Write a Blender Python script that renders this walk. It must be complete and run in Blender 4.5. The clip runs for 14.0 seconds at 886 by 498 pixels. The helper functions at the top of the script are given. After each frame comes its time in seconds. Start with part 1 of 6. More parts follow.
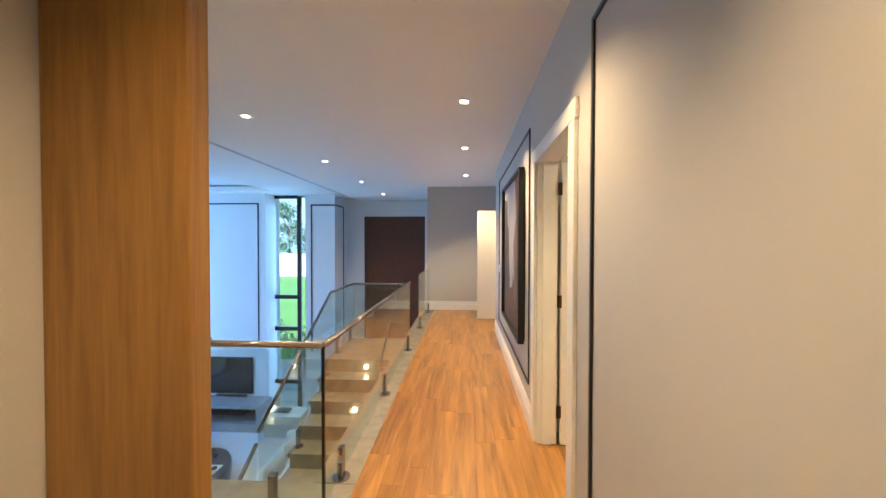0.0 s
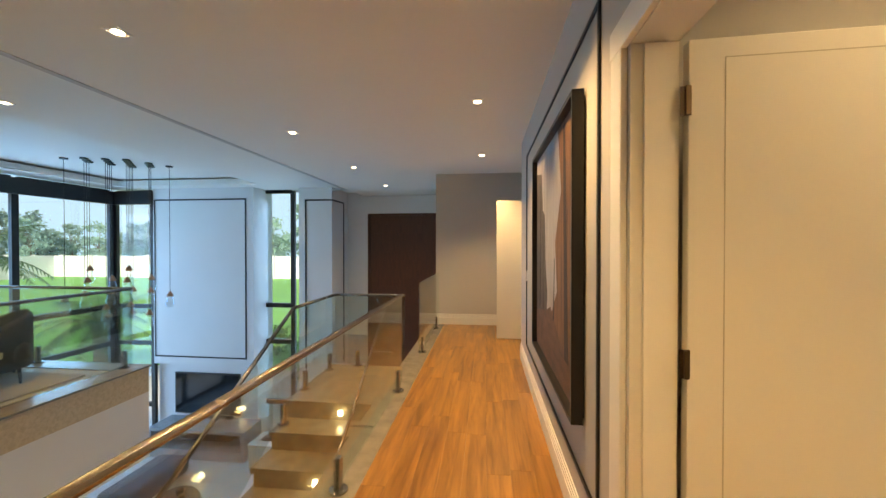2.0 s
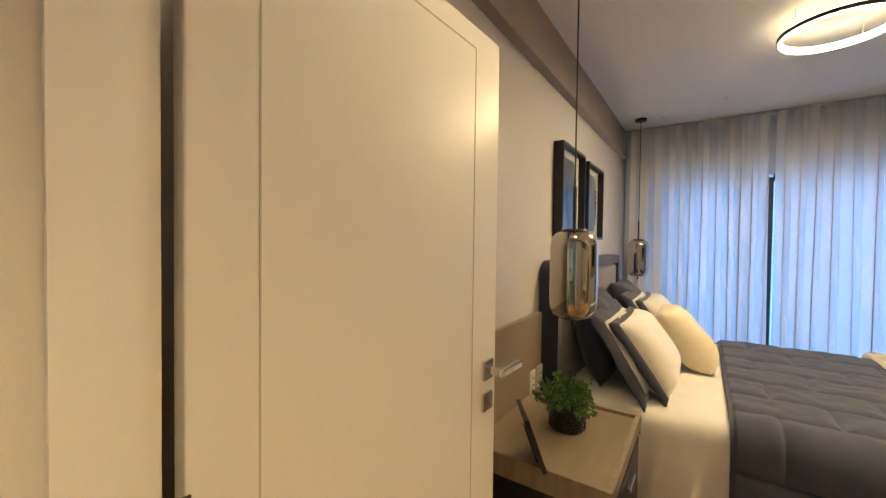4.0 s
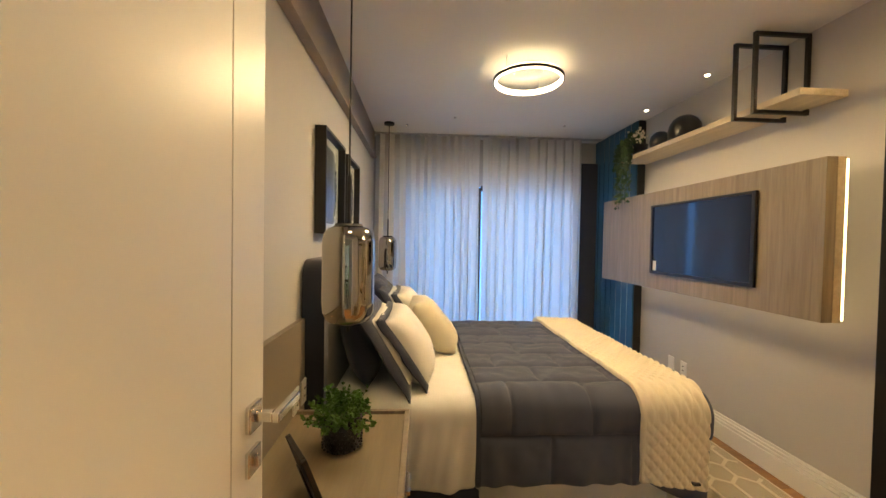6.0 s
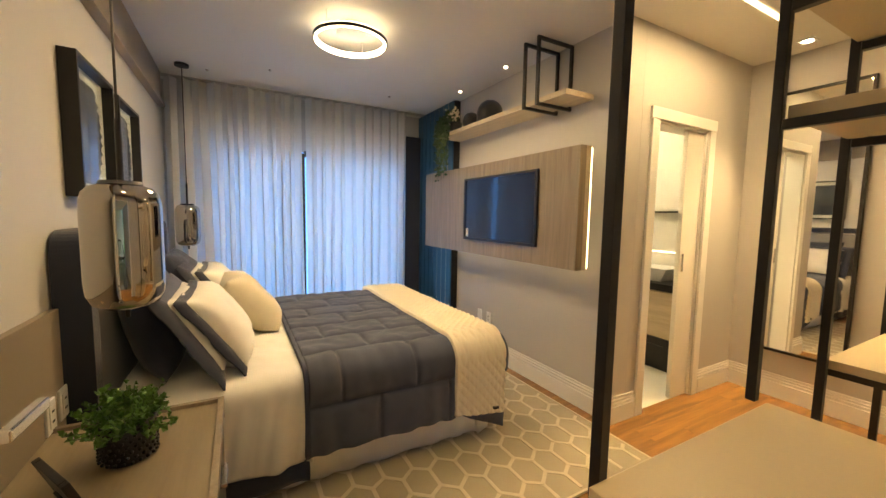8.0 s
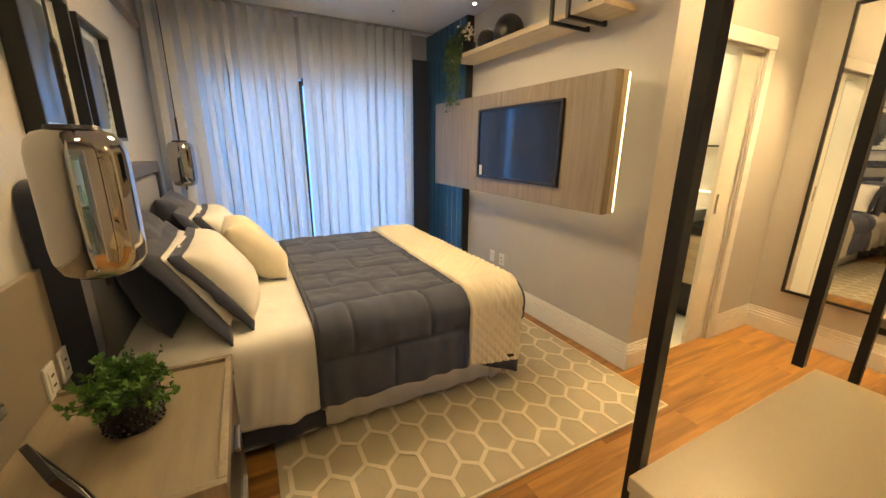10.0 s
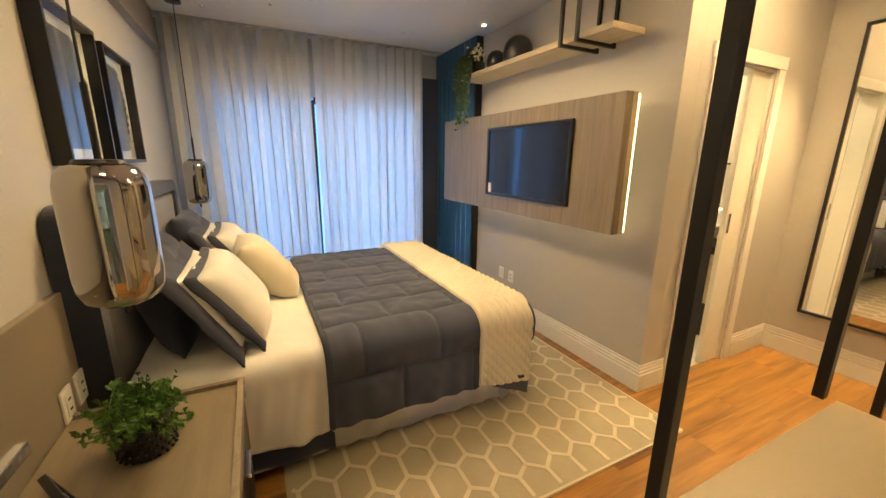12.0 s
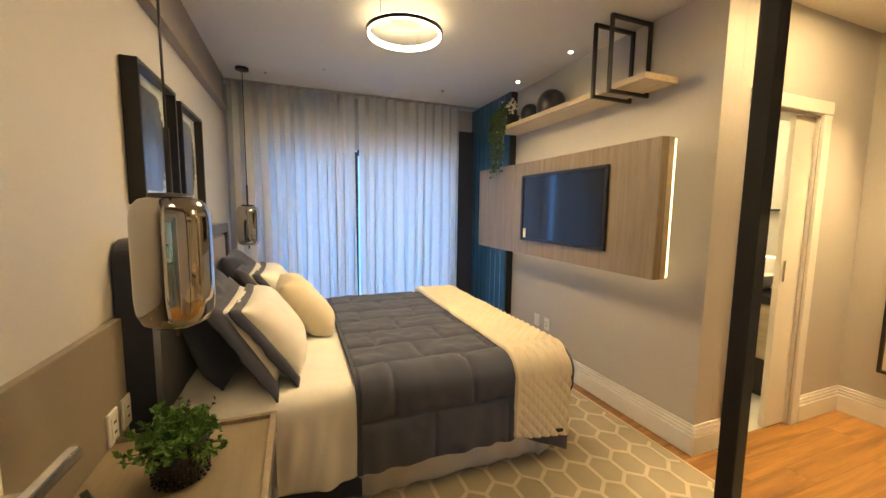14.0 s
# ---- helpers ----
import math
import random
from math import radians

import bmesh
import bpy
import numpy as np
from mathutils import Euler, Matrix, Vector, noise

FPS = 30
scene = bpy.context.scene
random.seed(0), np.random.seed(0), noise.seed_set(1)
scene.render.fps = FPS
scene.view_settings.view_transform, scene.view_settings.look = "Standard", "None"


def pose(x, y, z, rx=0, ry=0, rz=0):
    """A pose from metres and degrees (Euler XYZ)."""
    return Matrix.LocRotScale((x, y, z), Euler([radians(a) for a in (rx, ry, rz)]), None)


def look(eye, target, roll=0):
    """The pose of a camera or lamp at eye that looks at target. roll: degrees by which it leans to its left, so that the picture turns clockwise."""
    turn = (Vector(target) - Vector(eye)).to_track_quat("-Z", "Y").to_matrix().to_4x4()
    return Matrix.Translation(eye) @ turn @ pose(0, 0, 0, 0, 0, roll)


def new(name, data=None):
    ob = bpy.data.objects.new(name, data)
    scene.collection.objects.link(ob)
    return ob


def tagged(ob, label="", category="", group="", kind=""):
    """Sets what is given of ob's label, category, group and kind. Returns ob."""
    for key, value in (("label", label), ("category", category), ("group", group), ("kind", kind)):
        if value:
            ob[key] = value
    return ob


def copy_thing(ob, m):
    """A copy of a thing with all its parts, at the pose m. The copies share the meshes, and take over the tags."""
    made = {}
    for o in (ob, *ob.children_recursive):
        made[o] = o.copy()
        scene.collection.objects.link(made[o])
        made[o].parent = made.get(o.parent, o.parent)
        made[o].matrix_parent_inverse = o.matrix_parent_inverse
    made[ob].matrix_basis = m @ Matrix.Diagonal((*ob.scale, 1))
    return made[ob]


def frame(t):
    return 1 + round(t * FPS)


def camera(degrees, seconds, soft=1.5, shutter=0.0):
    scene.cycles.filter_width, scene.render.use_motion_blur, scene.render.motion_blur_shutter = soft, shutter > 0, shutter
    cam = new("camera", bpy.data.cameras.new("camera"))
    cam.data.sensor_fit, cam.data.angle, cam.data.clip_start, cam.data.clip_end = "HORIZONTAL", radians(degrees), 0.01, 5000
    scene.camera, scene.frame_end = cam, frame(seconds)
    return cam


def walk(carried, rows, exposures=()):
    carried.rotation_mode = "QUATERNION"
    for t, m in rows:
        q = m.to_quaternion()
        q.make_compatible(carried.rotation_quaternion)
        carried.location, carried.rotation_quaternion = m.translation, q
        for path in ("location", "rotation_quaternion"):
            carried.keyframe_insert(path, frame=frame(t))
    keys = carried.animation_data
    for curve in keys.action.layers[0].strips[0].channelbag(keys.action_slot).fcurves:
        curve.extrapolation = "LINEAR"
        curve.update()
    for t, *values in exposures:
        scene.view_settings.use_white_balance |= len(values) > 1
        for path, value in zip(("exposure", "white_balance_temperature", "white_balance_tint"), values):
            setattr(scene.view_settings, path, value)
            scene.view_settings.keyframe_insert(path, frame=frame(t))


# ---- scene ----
cam = camera(99.3, 14.0)
PATH = [
    (0, (0.065, 0.341, 1.489), (-0.048, 2.337, 1.455), 0.1),
    (0.5, (0.105, 0.774, 1.479), (-0.025, 2.77, 1.451), 0.1),
    (1, (0.052, 1.192, 1.453), (-0.141, 3.183, 1.429), 0.2),
    (1.5, (0.037, 1.556, 1.423), (-0.197, 3.542, 1.4), 0.1),
    (2, (0.14, 1.87, 1.431), (-0.083, 3.857, 1.412), 0.0),
    (2.5, (0.214, 2.137, 1.425), (0.287, 4.135, 1.405), 0.1),
    (3, (0.333, 2.328, 1.425), (1.182, 4.138, 1.401), 0.3),
    (3.5, (0.49, 2.442, 1.442), (1.85, 3.908, 1.412), 0.3),
    (4, (0.549, 2.549, 1.457), (2.196, 3.683, 1.415), 0.7),
    (6.5, (0.751, 2.726, 1.455), (2.708, 2.317, 1.404), 0.9),
    (7, (0.743, 2.723, 1.446), (2.623, 2.045, 1.38), 1.0),
    (7.5, (0.724, 2.705, 1.436), (2.533, 1.857, 1.338), 1.2),
    (8, (0.732, 2.699, 1.428), (2.48, 1.741, 1.254), 1.0),
    (8.5, (0.727, 2.714, 1.419), (2.445, 1.74, 1.104), 1.1),
    (11, (1.019, 2.605, 1.516), (2.728, 1.722, 0.97), 0.8),
    (11.5, (0.976, 2.636, 1.521), (2.693, 1.75, 1.003), 0.7),
    (12, (0.929, 2.654, 1.526), (2.669, 1.786, 1.059), 0.6),
    (12.5, (0.903, 2.648, 1.535), (2.674, 1.804, 1.142), 0.7),
    (13, (0.897, 2.643, 1.536), (2.695, 1.818, 1.235), 0.7),
    (13.5, (0.903, 2.656, 1.503), (2.722, 1.855, 1.277), 0.7),
    (14, (0.91, 2.669, 1.48), (2.763, 1.947, 1.27), 0.7),
]
walk(cam, [(t, look(eye, target, roll)) for t, eye, target, roll in PATH], [(0, 0.62, 5800, 10), (0.5, 0.42, 6950, 10), (1.0, 0.26, 7300, 10), (1.5, 0.16, 7700, 10), (2.4, 0.12, 8000, 10), (3.0, 0.62, 5500, 10), (3.6, 0.46, 5500, 10), (4.2, 0.04, 6450, 10), (6.3, 0.06, 6650, 10), (8.5, 0.12, 6650, 10), (11, 0.2, 6900, 10), (14, 0.16, 6800, 10)])

# ---- world and exposure ----
scene.view_settings.exposure = 0.0
world = bpy.data.worlds.new("sky")
scene.world = world
world.use_nodes = True
wn = world.node_tree.nodes
sky = wn.new("ShaderNodeTexSky")
sky.sky_type = "NISHITA"
sky.sun_disc = False
sky.sun_elevation, sky.sun_rotation = radians(38), radians(180)
world.node_tree.links.new(sky.outputs[0], wn["Background"].inputs[0])
wn["Background"].inputs[1].default_value = 0.15
sun = new("sun", bpy.data.lights.new("sun", "SUN"))
sun.data.energy, sun.data.angle, sun.data.color = 5.0, radians(8), (1.0, 0.96, 0.9)
sun.matrix_world = look((4, -50, 40), (0, 0, 0))

WARM = (1.0, 0.685, 0.32)
HALL = (1.0, 0.67, 0.315)
COOL = (0.28, 0.55, 1.0)


def area_lamp(name, eye, target, sx, sy, watts, colour):
    d = bpy.data.lights.new(name, "AREA")
    d.shape, d.size, d.size_y, d.energy, d.color = "RECTANGLE", sx, sy, watts, colour
    ob = new(name, d)
    ob.matrix_world = look(eye, target)
    return ob


def spot_lamp(name, eye, target, watts, colour, degrees=110, blend=0.7, radius=0.04):
    d = bpy.data.lights.new(name, "SPOT")
    d.energy, d.color, d.spot_size, d.spot_blend, d.shadow_soft_size = watts, colour, radians(degrees), blend, radius
    ob = new(name, d)
    ob.matrix_world = look(eye, target)
    return ob


# daylight in the window openings
area_lamp("window_light_west", (-10.4, 8.0, -0.3), (-3.0, 8.0, -2.0), 4.6, 5.4, 470, (0.20, 0.47, 1.0))
area_lamp("window_light_slit", (-4.85, 10.75, -0.2), (-4.85, 0, -0.2), 0.8, 5.4, 35, COOL)
area_lamp("window_light_bedroom", (5.64, 1.74, 1.08), (0, 1.74, 1.08), 2.5, 2.1, 52, (0.11, 0.36, 1.0))
# lamps of the place; the last of SPOTS is unseen, added to brighten the mezzanine
SPOTS = [(0.06, 0.387), (0.06, 2.027), (0.06, 3.658), (0.069, 5.279), (0.089, 7.306), (-2.073, 1.882), (-2.073, 3.928), (-2.054, 5.974), (-2.025, 7.914), (-1.996, 9.815), (-4.44, 5.0), (-4.44, 3.4)]
for sx, sy in SPOTS:
    spot_lamp("downlight_lamp", (sx, sy, 2.705), (sx, sy, 0), 62 if sx < -1 else (172 if sy > 3 else 118), HALL)
area_lamp("ring_lamp_light", (3.45, 1.97, 2.585), (3.45, 1.97, 0), 0.5, 0.5, 43, (1.0, 0.715, 0.375))
area_lamp("closet_strip_light", (1.92, 0.1, 2.705), (1.92, 0.1, 0), 0.05, 1.2, 24, WARM)
spot_lamp("closet_downlight_lamp", (1.96, -0.92, 2.70), (1.80, -0.35, 0), 320, WARM, 74, 0.9)
spot_lamp("entry_downlight_lamp", (1.45, 2.72, 2.70), (1.45, 2.72, 0), 37, (1.0, 0.74, 0.41), 130, 0.7, 0.12)
area_lamp("bath_light", (3.2, -0.35, 2.66), (3.2, -0.35, 0), 0.6, 0.4, 26, (1.0, 0.80, 0.46))
for sx, sy in ((3.45, 0.6), (4.21, 0.6)):
    spot_lamp("shelf_spot_lamp", (sx, sy, 2.705), (sx, sy - 0.04, 0), 2.0, WARM, 60)


# ---- materials ----
def material(name, colour, rough=0.5, metal=0.0, vary=0.08, scale=6.0, bump=0.05, fine=120.0, stretch=(1, 1, 1), sheen=0.0, per_object=0.0, coat=0.0, spec=0.5):
    m = bpy.data.materials.new(name)
    m.use_nodes = True
    n, l = m.node_tree.nodes, m.node_tree.links
    b = n["Principled BSDF"]
    b.inputs["Metallic"].default_value = metal
    b.inputs["Specular IOR Level"].default_value = spec
    b.inputs["Sheen Weight"].default_value = sheen
    b.inputs["Coat Weight"].default_value = coat
    tc = n.new("ShaderNodeTexCoord")
    mp = n.new("ShaderNodeMapping")
    mp.inputs["Scale"].default_value = stretch
    l.new(tc.outputs["Object"], mp.inputs[0])
    big, small = n.new("ShaderNodeTexNoise"), n.new("ShaderNodeTexNoise")
    big.inputs["Scale"].default_value, big.inputs["Detail"].default_value = scale, 4
    small.inputs["Scale"].default_value, small.inputs["Detail"].default_value = fine, 3
    l.new(mp.outputs[0], big.inputs[0]), l.new(mp.outputs[0], small.inputs[0])
    add = n.new("ShaderNodeMath")
    add.operation = "MULTIPLY_ADD"
    add.inputs[1].default_value = 0.35
    l.new(small.outputs[0], add.inputs[0]), l.new(big.outputs[0], add.inputs[2])
    src = add.outputs[0]
    if per_object:
        oi = n.new("ShaderNodeObjectInfo")
        mul = n.new("ShaderNodeMath")
        mul.operation = "MULTIPLY_ADD"
        mul.inputs[1].default_value = per_object
        l.new(oi.outputs["Random"], mul.inputs[0]), l.new(src, mul.inputs[2])
        sub = n.new("ShaderNodeMath")
        sub.inputs[1].default_value = -per_object / 2
        l.new(mul.outputs[0], sub.inputs[0])
        src = sub.outputs[0]
    rp = n.new("ShaderNodeValToRGB")
    rp.color_ramp.elements[0].position, rp.color_ramp.elements[1].position = 0.35, 1.0
    rp.color_ramp.elements[0].color = [max(0, c * (1 - vary)) for c in colour] + [1]
    rp.color_ramp.elements[1].color = [min(1, c * (1 + vary)) for c in colour] + [1]
    l.new(src, rp.inputs[0]), l.new(rp.outputs[0], b.inputs["Base Color"])
    rr = n.new("ShaderNodeMapRange")
    rr.inputs["To Min"].default_value, rr.inputs["To Max"].default_value = max(0.02, rough * 0.85), min(1, rough * 1.15)
    l.new(big.outputs[0], rr.inputs[0]), l.new(rr.outputs[0], b.inputs["Roughness"])
    if bump:
        bp = n.new("ShaderNodeBump")
        bp.inputs["Strength"].default_value, bp.inputs["Distance"].default_value = bump, 0.01
        l.new(small.outputs[0], bp.inputs["Height"]), l.new(bp.outputs[0], b.inputs["Normal"])
    return m


def wood(name, dark, light, rough=0.35, grain=(14, 0.9, 14), bump=0.05, per_object=0.5, coat=0.0, scale=3.0, streak=0.35):
    m = bpy.data.materials.new(name)
    m.use_nodes = True
    n, l = m.node_tree.nodes, m.node_tree.links
    b = n["Principled BSDF"]
    b.inputs["Coat Weight"].default_value, b.inputs["Coat Roughness"].default_value = coat, 0.25
    tc, mp, oi = n.new("ShaderNodeTexCoord"), n.new("ShaderNodeMapping"), n.new("ShaderNodeObjectInfo")
    mp.inputs["Scale"].default_value = grain
    off = n.new("ShaderNodeVectorMath")
    off.operation = "SCALE"
    off.inputs[0].default_value, = [(37.0, 11.0, 23.0)]
    l.new(oi.outputs["Random"], off.inputs["Scale"])
    l.new(tc.outputs["Object"], mp.inputs[0]), l.new(off.outputs[0], mp.inputs[1])
    a, w = n.new("ShaderNodeTexNoise"), n.new("ShaderNodeTexNoise")
    a.inputs["Scale"].default_value, a.inputs["Detail"].default_value, a.inputs["Distortion"].default_value = scale, 6, 0.6
    w.inputs["Scale"].default_value, w.inputs["Detail"].default_value = scale * 5, 3
    l.new(mp.outputs[0], a.inputs[0]), l.new(mp.outputs[0], w.inputs[0])
    mix = n.new("ShaderNodeMath")
    mix.operation = "MULTIPLY_ADD"
    mix.inputs[1].default_value = streak
    l.new(w.outputs[0], mix.inputs[0]), l.new(a.outputs[0], mix.inputs[2])
    tone = n.new("ShaderNodeMath")
    tone.operation = "MULTIPLY_ADD"
    tone.inputs[1].default_value = per_object
    l.new(oi.outputs["Random"], tone.inputs[0]), l.new(mix.outputs[0], tone.inputs[2])
    rp = n.new("ShaderNodeValToRGB")
    rp.color_ramp.elements[0].position, rp.color_ramp.elements[1].position = 0.45, 0.85 + per_object * 0.6
    rp.color_ramp.elements[0].color, rp.color_ramp.elements[1].color = (*dark, 1), (*light, 1)
    l.new(tone.outputs[0], rp.inputs[0]), l.new(rp.outputs[0], b.inputs["Base Color"])
    rr = n.new("ShaderNodeMapRange")
    rr.inputs["To Min"].default_value, rr.inputs["To Max"].default_value = rough * 0.8, rough * 1.25
    l.new(a.outputs[0], rr.inputs[0]), l.new(rr.outputs[0], b.inputs["Roughness"])
    bp = n.new("ShaderNodeBump")
    bp.inputs["Strength"].default_value, bp.inputs["Distance"].default_value = bump, 0.004
    l.new(w.outputs[0], bp.inputs["Height"]), l.new(bp.outputs[0], b.inputs["Normal"])
    return m


def glow(name, colour, strength):
    m = bpy.data.materials.new(name)
    m.use_nodes = True
    n, l = m.node_tree.nodes, m.node_tree.links
    e = n.new("ShaderNodeEmission")
    e.inputs[0].default_value, e.inputs[1].default_value = (*colour, 1), strength
    l.new(e.outputs[0], n["Material Output"].inputs[0])
    return m


def glass(name, tint, gloss=0.05, edge=0.5, rough=0.02, gloss_colour=(1, 1, 1)):
    m = bpy.data.materials.new(name)
    m.use_nodes = True
    n, l = m.node_tree.nodes, m.node_tree.links
    t, g, mx = n.new("ShaderNodeBsdfTransparent"), n.new("ShaderNodeBsdfGlossy"), n.new("ShaderNodeMixShader")
    t.inputs[0].default_value = (*tint, 1)
    g.inputs[0].default_value = (*gloss_colour, 1)
    g.inputs["Roughness"].default_value = rough
    lw, pw, ma = n.new("ShaderNodeLayerWeight"), n.new("ShaderNodeMath"), n.new("ShaderNodeMath")
    lw.inputs[0].default_value = 0.5
    pw.operation, pw.inputs[1].default_value = "POWER", 4
    ma.operation, ma.inputs[1].default_value, ma.inputs[2].default_value = "MULTIPLY_ADD", edge, gloss
    l.new(lw.outputs["Facing"], pw.inputs[0]), l.new(pw.outputs[0], ma.inputs[0]), l.new(ma.outputs[0], mx.inputs[0])
    l.new(t.outputs[0], mx.inputs[1]), l.new(g.outputs[0], mx.inputs[2]), l.new(mx.outputs[0], n["Material Output"].inputs[0])
    return m


def sheer(name, colour, through_weight, open_weight):
    m = bpy.data.materials.new(name)
    m.use_nodes = True
    n, l = m.node_tree.nodes, m.node_tree.links
    d, tr, tp, m1, m2 = n.new("ShaderNodeBsdfDiffuse"), n.new("ShaderNodeBsdfTranslucent"), n.new("ShaderNodeBsdfTransparent"), n.new("ShaderNodeMixShader"), n.new("ShaderNodeMixShader")
    tc, mp, ns, rp = n.new("ShaderNodeTexCoord"), n.new("ShaderNodeMapping"), n.new("ShaderNodeTexNoise"), n.new("ShaderNodeValToRGB")
    mp.inputs["Scale"].default_value = (1, 180, 12)
    ns.inputs["Scale"].default_value = 2.0
    rp.color_ramp.elements[0].color = (*[c * 0.86 for c in colour], 1)
    rp.color_ramp.elements[1].color = (*colour, 1)
    l.new(tc.outputs["Object"], mp.inputs[0]), l.new(mp.outputs[0], ns.inputs[0]), l.new(ns.outputs[0], rp.inputs[0])
    l.new(rp.outputs[0], d.inputs[0]), l.new(rp.outputs[0], tr.inputs[0])
    m1.inputs[0].default_value, m2.inputs[0].default_value = through_weight, open_weight
    l.new(d.outputs[0], m1.inputs[1]), l.new(tr.outputs[0], m1.inputs[2]), l.new(m1.outputs[0], m2.inputs[1]), l.new(tp.outputs[0], m2.inputs[2])
    l.new(m2.outputs[0], n["Material Output"].inputs[0])
    return m


